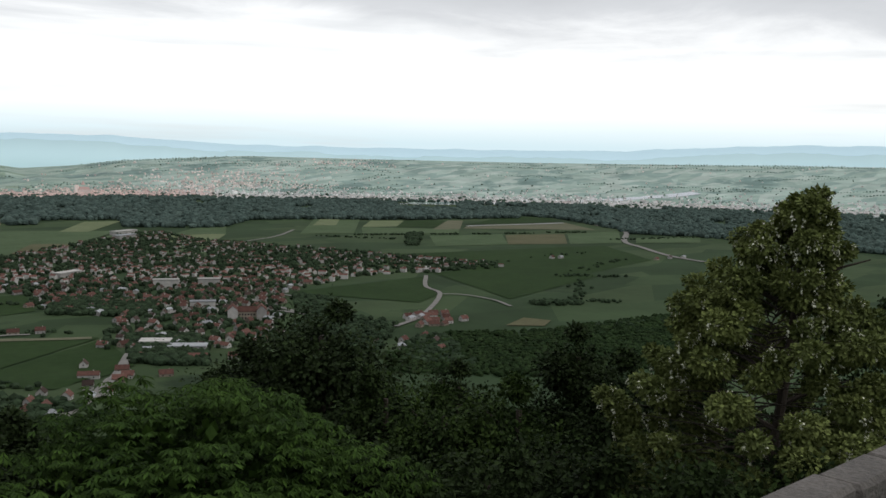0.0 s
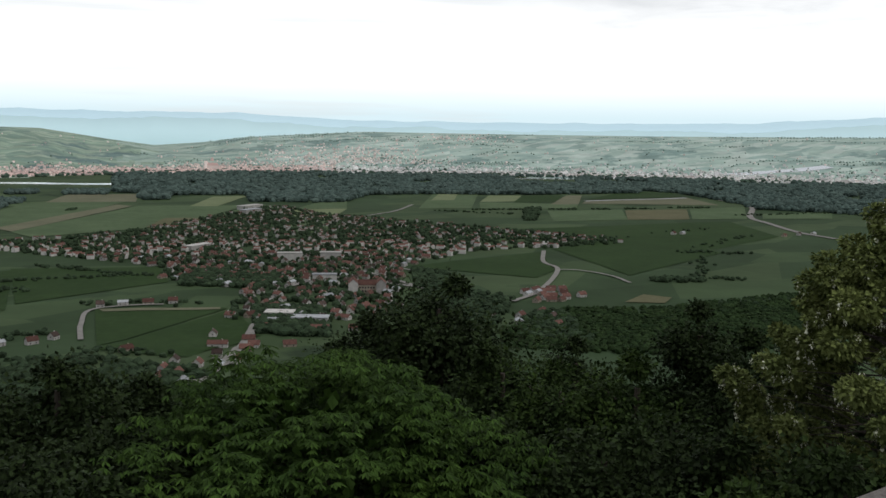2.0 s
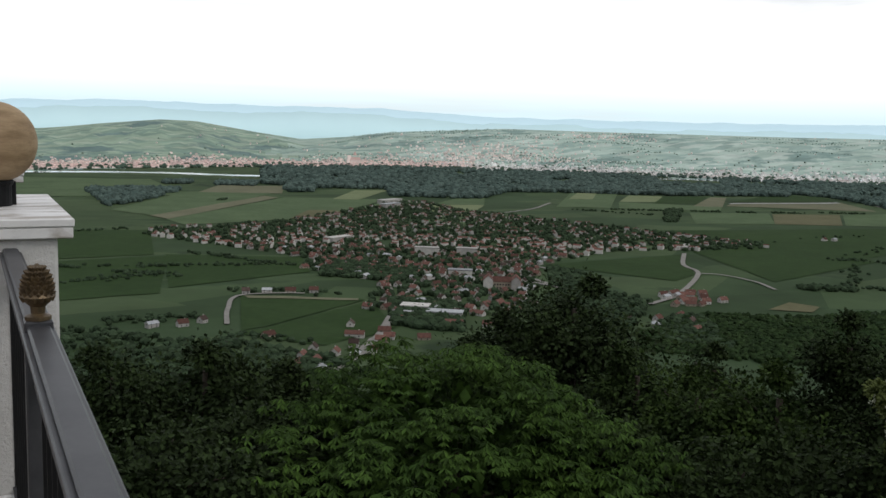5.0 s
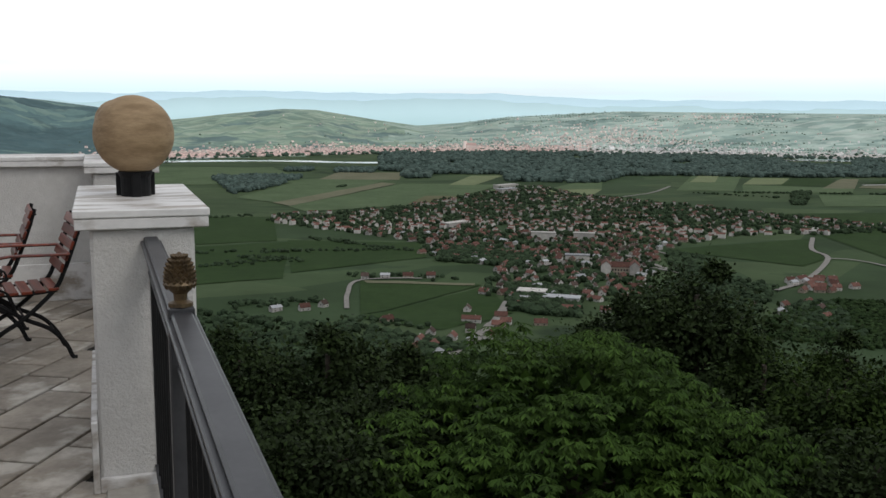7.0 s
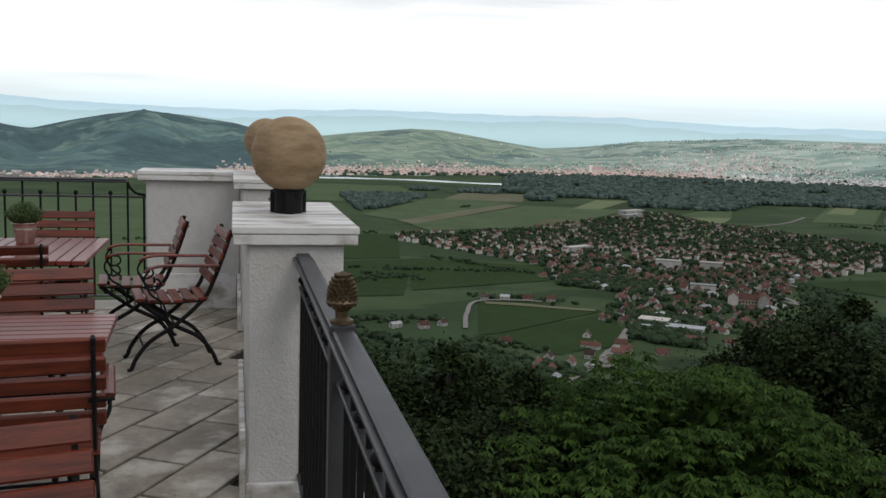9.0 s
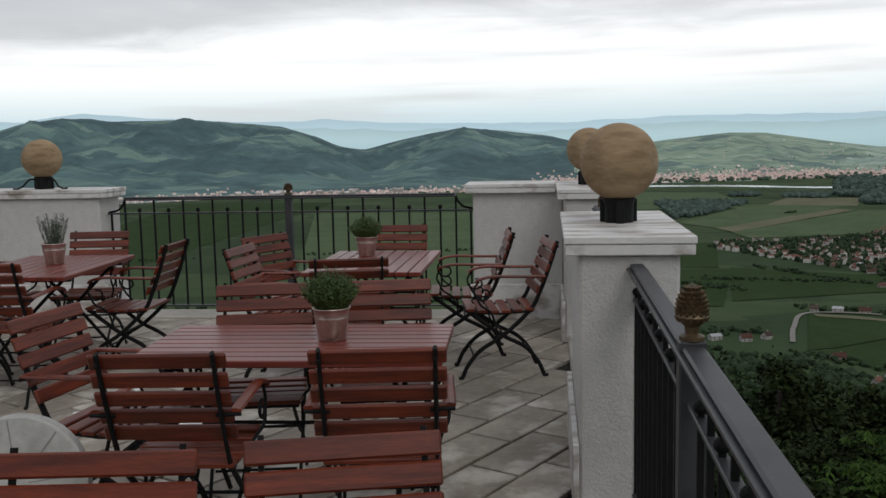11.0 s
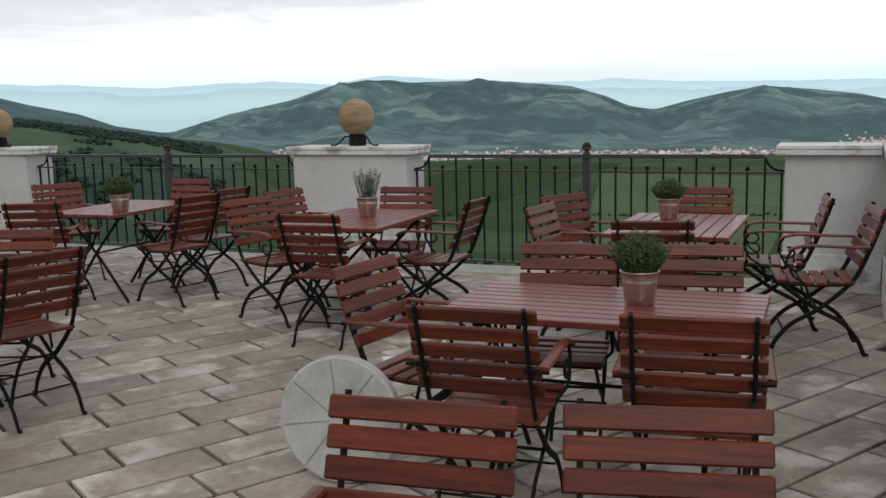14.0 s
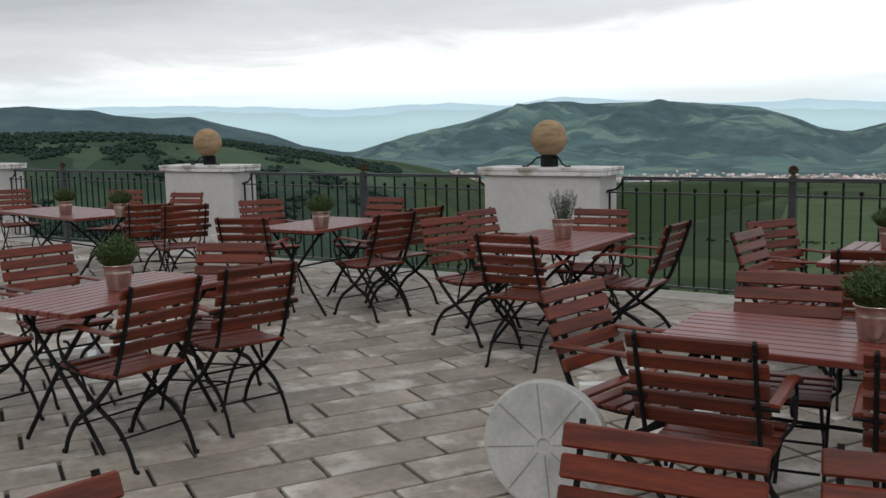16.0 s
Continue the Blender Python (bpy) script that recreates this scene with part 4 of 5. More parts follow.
def broadleaf(name, label, x, y, top, radius, seed, leaf="oak_leaf", size=0.16, dense=1.0, slim=1.0, lean=0.0, n_limb=12):
    """Tree of uneven leafy clumps on real limbs."""
    rg = np.random.RandomState(seed)
    base = float(land(np.array([x]), np.array([y]))[0])
    t = empty(name, label, "tree", "trees below the terrace")
    t.location = (x, y, base)
    H = top - base
    bm, tips = limbs(H * 0.93, radius * 0.9, rg, n_limb, 0.05 + 0.018 * H, 0.30, lean)
    part("trunk", bm, "bark", t)
    C, U = [], []
    clumps = [(p, l) for p, l in tips] + [(np.array([lean * rg.uniform(0.7, 1), 0, H * q]) + rg.normal(0, 0.12 * radius, 3) * np.array([1, 1, 0.3]), radius * 0.55 * (1.25 - q)) for q in (0.6, 0.7, 0.8, 0.88, 0.95)]
    for k in range(26):
        a, q = rg.uniform(0, 6.28), rg.uniform(0.32, 0.9)
        rr = radius * slim * rg.uniform(0.35, 0.85) * (1.1 - 0.7 * max(0, q - 0.45) / 0.5)
        clumps.append((np.array([rr * math.cos(a) + lean * q, rr * math.sin(a), H * q]), radius * rg.uniform(0.28, 0.5)))
    for p, l in clumps:
        m = int(dense * 520 * rg.uniform(0.6, 1.3))
        u = rg.normal(0, 1, (m, 3))
        u /= np.linalg.norm(u, axis=1)[:, None]
        rad = max(0.3, min(l * 0.66, radius * 0.5)) * rg.random_sample((m, 1)) ** 0.5 * (1.1 + 0.45 * np.sin(u[:, :1] * 5 + p[0] * 3) * np.sin(u[:, 2:] * 4 + p[1]) + rg.normal(0, 0.1, (m, 1)))
        C.append(p + u * rad * np.array([1, 1, 0.8]))
        U.append(u)
    C, U = np.concatenate(C), np.concatenate(U)
    C[:, 2] = np.where(C[:, 2] > H, H - np.abs(rg.normal(0, 0.4, len(C))), C[:, 2])
    ob = new("crown", leaf_mesh("crown", C, U, size * 0.68, leaf, rg))
    ob.parent = t
    return t


def leaf_material(name, a, b, vary=0.45, trans=0.25):
    m = material(name, a, b, 1.1, 0.75, vary=vary, island=True, spec=0.12)
    return m


M["bark"] = material("grey_brown_bark", (0.07, 0.055, 0.04), (0.04, 0.032, 0.025), 3, 0.95, stretch=(6, 6, 1), fine=0.25, bump=0.6, bump_scale=14, bump_dist=0.03)
M["chestnut_leaf"] = leaf_material("chestnut_leaf", (0.040, 0.077, 0.012), (0.020, 0.043, 0.007), 0.45)
M["oak_leaf"] = leaf_material("oak_leaf", (0.024, 0.040, 0.011), (0.012, 0.021, 0.006))
M["hazel_leaf"] = leaf_material("hazel_leaf", (0.026, 0.045, 0.010), (0.013, 0.024, 0.006))
M["fresh_leaf"] = leaf_material("fresh_leaf", (0.032, 0.056, 0.010), (0.016, 0.031, 0.007))
M["locust_leaf"] = leaf_material("locust_leaf", (0.150, 0.178, 0.054), (0.085, 0.108, 0.032), 0.4)
M["blossom"] = leaf_material("locust_blossom", (0.72, 0.72, 0.58), (0.60, 0.61, 0.46), 0.2)


def at_bearing(az, dist):
    return 0.43 + dist * math.sin(radians(az)), -0.07 + dist * math.cos(radians(az))


def top_for(el, dist):
    return 1.56 + dist * math.tan(radians(el))


def foreground_trees():
    x, y = at_bearing(28.4, 14.2)
    chestnut(x, y, top_for(-14.0, 14.2), 3.35)
    dark = "dark green broadleaf tree on the slope"
    spec = [("oak_tree", dark, 35.5, 24, -8.3, 2.9, 21, "oak_leaf", 0.20, 1.15, 0.9),
            ("oak_tree", dark, 32.0, 25, -10.6, 2.5, 22, "oak_leaf", 0.20, 1.0, 1.0),
            ("hazel_tree", dark, 39.5, 21, -12.3, 2.3, 23, "hazel_leaf", 0.18, 1.0, 1.0),
            ("oak_tree", dark, 12.9, 19, -12.9, 2.2, 24, "oak_leaf", 0.17, 1.0, 1.0),
            ("oak_tree", dark, 7.6, 20, -13.1, 1.9, 25, "oak_leaf", 0.17, 1.0, 1.0),
            ("hazel_tree", dark, 17.8, 21, -13.9, 2.0, 26, "oak_leaf", 0.17, 1.0, 1.0),
            ("oak_tree", dark, 51.3, 27, -9.3, 2.2, 27, "oak_leaf", 0.20, 1.1, 0.8),
            ("hazel_tree", "fresh green hazel tree on the slope", 47.8, 18, -12.4, 1.9, 28, "fresh_leaf", 0.15, 1.1, 1.0),
            ("hazel_tree", "fresh green hazel tree on the slope", 43.2, 19, -13.2, 2.0, 29, "fresh_leaf", 0.15, 1.1, 1.0),
            ("oak_tree", dark, 55.0, 25, -10.2, 2.8, 30, "oak_leaf", 0.19, 1.1, 1.0),
            ("oak_tree", dark, 60.0, 23, -10.5, 2.8, 31, "oak_leaf", 0.19, 1.1, 1.0),
            ("oak_tree", dark, 69.0, 26, -6.0, 3.4, 32, "oak_leaf", 0.20, 1.2, 1.0),
            ("hazel_tree", dark, 75.0, 20, -5.0, 3.2, 33, "hazel_leaf", 0.18, 1.0, 1.0),
            ("hazel_bush", "light green leafy bush by the parapet", 55.0, 8.5, -19.4, 1.3, 34, "fresh_leaf", 0.12, 1.0, 1.0),
            ("hazel_tree", dark, 46.0, 14, -17.0, 2.0, 35, "oak_leaf", 0.15, 1.1, 1.0),
            ("hazel_tree", dark, 52.0, 15, -16.0, 2.2, 36, "oak_leaf", 0.15, 1.1, 1.0),
            ("hazel_tree", dark, 60.0, 13, -16.5, 2.2, 37, "hazel_leaf", 0.15, 1.1, 1.0),
            ("hazel_tree", dark, 10.0, 13, -19.0, 1.9, 38, "oak_leaf", 0.15, 1.1, 1.0),
            ("hazel_tree", dark, 16.0, 14.5, -17.8, 1.9, 39, "oak_leaf", 0.15, 1.1, 1.0),
            ("hazel_tree", dark, 39.0, 15, -17.2, 2.0, 40, "oak_leaf", 0.15, 1.1, 1.0),
            ("oak_tree", dark, 3.0, 24, -15.0, 2.2, 41, "oak_leaf", 0.17, 1.0, 1.0),
            ("oak_tree", dark, 66.0, 14, -15.0, 2.4, 42, "oak_leaf", 0.16, 1.1, 1.0),
            ("hazel_tree", dark, 29.0, 30, -12.8, 2.6, 43, "oak_leaf", 0.2, 1.0, 1.0),
            ("hazel_tree", dark, 44.0, 32, -11.9, 3.0, 44, "oak_leaf", 0.2, 1.0, 1.0)]
    for nm, lb, az, d, el, r, seed, leaf, size, dense, slim in spec:
        x, y = at_bearing(az, d)
        broadleaf(nm, lb, x, y, top_for(el, d), r, seed, leaf, size, dense, slim)
    x, y = at_bearing(60.3, 16.5)
    locust(x, y, top_for(-1.2, 16.5), -60)


foreground_trees()


# ---- valley: fields, lanes, water ----
def drape(name, corners, mat, lift=0.5, n=14, label="", category="field", kind="structure"):
    """A four-cornered sheet lying on the land."""
    p = np.array(corners, float)
    u, v = np.meshgrid(np.linspace(0, 1, n), np.linspace(0, 1, n))
    q = ((1 - u) * (1 - v))[..., None] * p[0] + (u * (1 - v))[..., None] * p[1] + (u * v)[..., None] * p[2] + ((1 - u) * v)[..., None] * p[3]
    return tagged(grid_mesh(name, q[..., 0], q[..., 1], land(q[..., 0], q[..., 1]) + lift, mat), label, category, kind=kind)


def lane(name, pts, width, mat, label, lift=0.9):
    c = np.array([[q.x, q.y] for q in spline([(a, b, 0) for a, b in pts], 14)])
    d = np.gradient(c, axis=0)
    d /= np.linalg.norm(d, axis=1)[:, None]
    s = np.stack([-d[:, 1], d[:, 0]], 1)
    w = np.array([-0.5, 0.5]) * width
    X, Y = c[:, :1] + s[:, :1] * w, c[:, 1:] + s[:, 1:] * w
    tagged(grid_mesh(name, X, Y, land(X, Y) + lift, mat), label, "road", kind="structure")


M["field_dark"] = material("dark_green_crop", (0.031, 0.056, 0.019), (0.025, 0.047, 0.016), 0.02, 0.95, fine=0.12, spec=0.05)
# this green is brightened and blued a little to include valley haze
M["field_mid"] = material("hazed_green_crop", (0.088, 0.126, 0.064), (0.070, 0.104, 0.052), 0.02, 0.95, fine=0.12, spec=0.05)
M["field_light"] = material("light_green_crop", (0.165, 0.195, 0.105), (0.14, 0.17, 0.088), 0.02, 0.95, fine=0.1, spec=0.05)
M["field_tan"] = material("ploughed_tan_field", (0.15, 0.15, 0.097), (0.125, 0.127, 0.08), 0.02, 0.95, fine=0.1, spec=0.05)
M["field_brown"] = material("bare_earth_field", (0.12, 0.115, 0.065), (0.10, 0.10, 0.055), 0.02, 0.95, fine=0.1, spec=0.05)
M["lane"] = material("pale_gravel_lane", (0.25, 0.24, 0.22), (0.2, 0.19, 0.175), 0.2, 0.95, fine=0.1, spec=0.05)
M["render_pale"] = material("pale_sheeting", (0.36, 0.37, 0.36), (0.28, 0.29, 0.28), 0.05, 0.7)
M["water"] = material("river_water", (0.84, 0.88, 0.89), (0.80, 0.84, 0.86), 0.01, 0.12, 0.9)

drape("field", [(135, 515), (172, 470), (228, 500), (248, 588)], "field_dark", label="dark green crop field by the village")
drape("field", [(140, 520), (246, 592), (244, 598), (170, 634)], "field_dark", 0.55, label="dark green crop field")
drape("field", [(172, 622), (240, 590), (243, 597), (172, 632)], "field_tan", 0.9, 8, label="pale strip of bare ground")
drape("field", [(462, 700), (520, 590), (560, 612), (640, 720)], "field_dark", label="dark green vineyard field")
drape("field", [(668, 735), (600, 560), (800, 620), (900, 760)], "field_dark", label="dark green vineyard field")
drape("field", [(640, 930), (800, 640), (1000, 690), (1110, 850)], "field_dark", 0.35, label="broad dark green crop field")
drape("field", [(880, 966), (988, 1100), (1119, 1067), (993, 934)], "field_mid", 0.5, label="green crop field")
drape("field", [(993, 934), (1111, 1052), (1227, 1025), (1082, 897)], "field_brown", 0.55, label="brown-green stubble field")
drape("field", [(1086, 895), (1232, 1023), (1368, 1017), (1168, 862)], "field_mid", 0.5, label="green crop field")
drape("field", [(827, 1223), (1040, 1491), (1117, 1447), (909, 1192)], "field_mid", 0.5, label="green crop field")
drape("field", [(942, 1355), (1052, 1487), (1083, 1467), (983, 1341)], "field_light", 0.9, label="light green crop strip")
drape("field", [(1005, 1295), (1121, 1418), (1179, 1389), (1065, 1273)], "field_light", 0.6, label="pale crop field at the woods")
drape("field", [(920, 1185), (1000, 1290), (1130, 1180), (1060, 1110)], "field_mid", 0.55, label="green crop field")
drape("field", [(1050, 1256), (1182, 1388), (1262, 1361), (1120, 1231)], "field_dark", 0.6, label="dark green crop field")
drape("field", [(1080, 1195), (1269, 1359), (1300, 1348), (1128, 1177)], "field_tan", 0.7, label="tan stubble strip")
drape("field", [(1149, 1191), (1214, 1243), (1453, 1216), (1353, 1057)], "field_tan", 0.6, label="tan stubble field")
drape("field", [(1220, 1257), (1480, 1400), (1536, 1326), (1454, 1224)], "field_dark", 0.7, label="dark green crop field at the woods")
drape("field", [(1192, 1222), (1196, 1234), (1439, 1212), (1435, 1198)], "render_pale", 1.1, 8, label="pale strip under plastic sheeting")
drape("field", [(1191, 852), (1272, 911), (1406, 875), (1299, 807)], "field_mid", 0.6, label="green strip field by the road")
drape("field", [(644, 1293), (766, 1418), (809, 1418), (721, 1264)], "field_mid", 0.6, label="green meadow at the woods")
drape("field", [(563, 1165), (640, 1290), (720, 1262), (612, 1118)], "field_light", 0.5, label="light green meadow")
drape("field", [(482, 1001), (563, 1160), (612, 1115), (530, 980)], "field_mid", 0.55, label="green meadow inside the village")
drape("field", [(171, 1274), (329, 1573), (463, 1526), (218, 1172)], "field_mid", 0.5, label="long green crop field")
drape("field", [(349, 1566), (419, 1722), (539, 1700), (477, 1521)], "field_tan", 0.6, label="pale stubble field by the river woods")
drape("field", [(205, 1190), (432, 1472), (446, 1440), (219, 1146)], "field_tan", 0.8, label="tan track field")
drape("field", [(216, 1146), (458, 1445), (613, 1388), (458, 1202)], "field_mid", 0.5, label="green crop field")
drape("field", [(458, 1202), (640, 1400), (640, 1330), (579, 1288)], "field_mid", 0.55, label="green crop field")
drape("field", [(522, 1402), (633, 1583), (697, 1578), (560, 1385)], "field_light", 0.8, label="light green crop field")
drape("field", [(366, 1129), (425, 1231), (471, 1212), (388, 1080)], "field_brown", 0.9, label="bare earth field")
drape("field", [(225, 1080), (216, 1146), (400, 1190), (360, 1120)], "field_mid", 0.6, label="green meadow above the village")
drape("field", [(500, 470), (537, 486), (545, 465), (523, 452)], "field_brown", 0.7, 8, label="bare earth patch")
drape("field", [(-40, 820), (-60, 640), (120, 660), (160, 840)], "field_dark", 0.5, label="green meadow on the slope")
drape("field", [(160, 850), (130, 680), (250, 720), (270, 800)], "field_dark", 0.5, label="green meadow")
drape("field", [(-30, 1080), (-40, 840), (150, 850), (180, 1040)], "field_dark", 0.5, label="green meadow")
drape("field", [(-380, 1500), (-200, 700), (-60, 680), (-60, 1480)], "field_mid", 0.5, label="green meadow seen through the railing")
drape("field", [(-700, 1750), (-560, 900), (-400, 800), (-400, 1750)], "field_dark", 0.5, label="green meadow seen through the railing")
drape("field", [(-50, 2000), (-60, 1500), (320, 1500), (330, 1900)], "field_mid", 0.5, label="green river meadow")
lane("road", [(120, 360), (137, 382), (170, 428), (214, 490), (262, 570), (303, 640), (366, 740)], 5.6, "lane", "pale asphalt village road")
lane("road", [(303, 640), (364, 674), (390, 640), (405, 600)], 5.0, "lane", "pale asphalt village street")
lane("road", [(405, 590), (412, 680), (400, 760), (430, 860)], 4.3, "lane", "pale asphalt village street")
lane("road", [(430, 512), (480, 540), (566, 614), (590, 660), (647, 724)], 4.3, "lane", "pale gravel lane through the fields")
lane("road", [(566, 614), (582, 603), (584, 570), (570, 530)], 3.1, "lane", "pale gravel lane through the fields")
lane("road", [(138, 545), (150, 590), (170, 634), (214, 626)], 3.1, "lane", "pale gravel lane")
lane("road", [(1700, 1230), (1633, 1180), (1355, 989), (1195, 876), (1136, 802), (1068, 713), (1040, 640)], 8.7, "lane", "pale country road")
lane("road", [(1455, 1140), (1414, 1049), (1300, 950), (1215, 895)], 6.5, "lane", "pale country road")
lane("road", [(455, 650), (452, 700), (480, 740)], 3.1, "lane", "pale gravel lane")
lane("road", [(690, 1150), (760, 1190), (860, 1290)], 5.0, "lane", "pale gravel lane")
lane("river", [(-900, 1750), (-500, 2020), (0, 2130), (350, 2130), (600, 2010), (1000, 2080), (1616, 1915), (1753, 1850), (2100, 1800), (2600, 1640)], 52, "water", "bright reflecting river between the woods", 0.7)


# ---- woods and hedges: uncountable, one object a wood ----
def ico():
    bm = bmesh.new()
    bmesh.ops.create_icosphere(bm, subdivisions=1, radius=1)
    v = np.array([p.co[:] for p in bm.verts])
    f = np.array([[q.index for q in p.verts] for p in bm.faces])
    bm.free()
    return v, f


ICO_V, ICO_F = ico()


def wood(name, label, xy, size, mat, seed, squash=0.85, lumps=2):
    """Many uneven crowns standing on the land."""
    rg = np.random.RandomState(seed)
    xy = np.repeat(np.asarray(xy, float), lumps, 0)
    n = len(xy)
    xy = xy + rg.normal(0, size * 0.38, (n, 2)) * (lumps > 1)
    s = size * rg.uniform(0.5, 1.15, n)
    z = land(xy[:, 0], xy[:, 1]) + s * squash * rg.uniform(0.55, 1.15, n)
    V = ICO_V[None] * (1 + rg.uniform(-0.28, 0.28, (n, len(ICO_V), 1))) * s[:, None, None] * np.array([1, 1, squash])
    V = V + np.concatenate([xy, z[:, None]], 1)[:, None]
    F = (ICO_F[None] + (np.arange(n) * len(ICO_V))[:, None, None]).reshape(-1, 3)
    return tagged(new(name, cloud_mesh(name, V, F, mat)), label, "trees", kind="stuff")


def inside(poly, xy):
    p = np.array(poly, float)
    x, y = xy[:, 0], xy[:, 1]
    hit = np.zeros(len(xy), bool)
    for a, b in zip(p, np.roll(p, -1, 0)):
        c = ((a[1] > y) != (b[1] > y)) & (x < (b[0] - a[0]) * (y - a[1]) / (b[1] - a[1] + 1e-9) + a[0])
        hit ^= c
    return hit


def scatter(poly, n, rg):
    p = np.array(poly, float)
    xy = rg.uniform(p.min(0), p.max(0), (n, 2))
    return xy[inside(poly, xy)]


# the next four greens are paled and blued to carry distance haze
M["wood_far"] = material("hazed_far_woodland", (0.080, 0.112, 0.096), (0.056, 0.084, 0.073), 0.05, 0.95, vary=0.35, island=True, fine=0.2, spec=0.05)
M["wood_bank"] = material("hazed_bank_woodland", (0.085, 0.125, 0.09), (0.065, 0.10, 0.075), 0.05, 0.95, vary=0.3, island=True, spec=0.05)
M["wood_town"] = material("hazed_town_trees", (0.19, 0.245, 0.20), (0.15, 0.205, 0.165), 0.05, 0.95, vary=0.3, island=True, spec=0.05)
M["wood_slope"] = material("hazed_slope_hedges", (0.29, 0.38, 0.33), (0.25, 0.34, 0.295), 0.05, 0.95, vary=0.3, island=True, spec=0.05)
M["wood_hill"] = material("hill_woodland", (0.036, 0.060, 0.045), (0.026, 0.046, 0.036), 0.05, 0.95, vary=0.3, island=True, spec=0.05)
# lighter than the near woodland: valley haze put into the green
M["wood_valley"] = material("hazed_valley_trees", (0.038, 0.058, 0.031), (0.026, 0.042, 0.023), 0.1, 0.95, vary=0.4, island=True, fine=0.25, spec=0.05)
M["wood_near"] = material("near_woodland", (0.026, 0.044, 0.016), (0.015, 0.028, 0.011), 0.1, 0.95, vary=0.4, island=True, fine=0.25, spec=0.05)

VILLAGE = [(190, 1055), (330, 1085), (470, 1210), (620, 1350), (660, 1330), (640, 1200), (672, 1140), (800, 760), (770, 730), (662, 742), (590, 760), (455, 700), (340, 522), (240, 512), (230, 560), (290, 660), (250, 740), (275, 790), (240, 870), (160, 1000)]
rng_w = np.random.RandomState(77)
# riverside woods: an indented front, a few clearings, open water between
deg = rng_w.uniform(16.2, 76, 15000)
front = np.interp(deg, [16.2, 17.6, 17.7, 19.2, 19.4, 23.8, 23.9, 29.5, 31, 34.2, 40.4, 47.2, 47.4, 49.5, 52.1, 54.2, 58, 76], [1830, 1810, 1630, 1650, 1740, 1765, 1585, 1580, 1785, 1812, 1850, 1985, 2090, 2035, 1845, 1650, 1640, 1350])
back = foot_of(deg) - 40
rad = front + (back - front) * rng_w.random_sample(15000) ** 1.15
wx, wy = rad * np.sin(np.radians(deg)), rad * np.cos(np.radians(deg))
ok = (rad < front + 110) | (ripple(wx, wy, 3.2, 61) > -0.55)
ok &= ~((deg > 39.8) & (deg < 43.6) & (rad > 2270) & (rad < 2600)) & ~((deg > 46.5) & (deg < 56) & (rad > 2330) & (ripple(wx, wy, 2.4, 62) > 0.0))
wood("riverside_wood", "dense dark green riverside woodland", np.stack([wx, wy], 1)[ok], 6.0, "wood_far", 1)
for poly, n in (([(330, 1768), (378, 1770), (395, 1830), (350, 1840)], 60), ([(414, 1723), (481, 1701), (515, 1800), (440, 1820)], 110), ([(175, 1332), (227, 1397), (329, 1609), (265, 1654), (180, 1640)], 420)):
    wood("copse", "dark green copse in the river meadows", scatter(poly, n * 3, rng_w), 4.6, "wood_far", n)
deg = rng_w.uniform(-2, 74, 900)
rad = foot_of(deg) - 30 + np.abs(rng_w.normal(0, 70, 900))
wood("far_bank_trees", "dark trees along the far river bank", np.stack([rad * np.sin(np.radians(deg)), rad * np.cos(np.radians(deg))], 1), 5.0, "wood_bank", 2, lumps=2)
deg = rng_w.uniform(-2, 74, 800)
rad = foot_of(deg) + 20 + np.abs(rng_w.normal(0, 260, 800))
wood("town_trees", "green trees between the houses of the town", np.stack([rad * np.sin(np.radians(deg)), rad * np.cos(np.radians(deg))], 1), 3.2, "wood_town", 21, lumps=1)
# hedges and small groves across the far vineyard slopes
row = []
for k in range(70):
    d0, r0, n = rng_w.uniform(14, 66), rng_w.uniform(2780, 3880), rng_w.randint(8, 46)
    skew = rng_w.normal(0, 55)
    for q in np.linspace(0, 1, n):
        dd, r1 = d0 + q * n * 0.16, r0 + skew * q + rng_w.normal(0, 7)
        row.append((r1 * math.sin(radians(dd)), r1 * math.cos(radians(dd))))
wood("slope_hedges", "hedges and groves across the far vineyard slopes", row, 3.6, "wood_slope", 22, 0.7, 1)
vt = scatter(VILLAGE, 8000, rng_w)
wood("village_trees", "dark green garden trees between the houses", vt, 2.3, "wood_valley", 3, 1.0)
for poly, n, nm in [([(250, 700), (300, 655), (345, 700), (290, 770)], 420, "copse"), ([(228, 505), (262, 585), (300, 560), (262, 478)], 420, "copse"),
                    ([(405, 600), (460, 690), (470, 640), (420, 560)], 330, "copse"), ([(440, 470), (500, 440), (640, 425), (660, 320), (420, 320), (330, 400), (360, 440)], 1300, "scrub"), ([(600, 540), (640, 515), (630, 500), (590, 522)], 60, "scrub"), ([(355, 415), (400, 470), (440, 470), (380, 380)], 140, "scrub"), ([(848, 994), (992, 1160), (1020, 1150), (865, 987)], 500, "copse"),
                    ([(330, 520), (420, 600), (440, 520), (350, 440)], 330, "copse"), ([(-20, 640), (130, 480), (40, 420), (-150, 560)], 500, "scrub"), ([(130, 500), (170, 420), (110, 380), (40, 440)], 300, "scrub")]:
    wood(nm, "patch of dark green trees and scrub", scatter(poly, n * (3 if n < 1000 else 5), rng_w), 2.4 if n < 1000 else 1.9, "wood_valley" if n < 1000 else "wood_near", 5 + n)
slope = []
for q in range(6500):
    a, d = radians(rng_w.uniform(-40, 78)), 30 + 390 * rng_w.random_sample() ** 1.3
    slope.append((d * math.sin(a), 6 + d * math.cos(a)))
slope = np.array(slope)
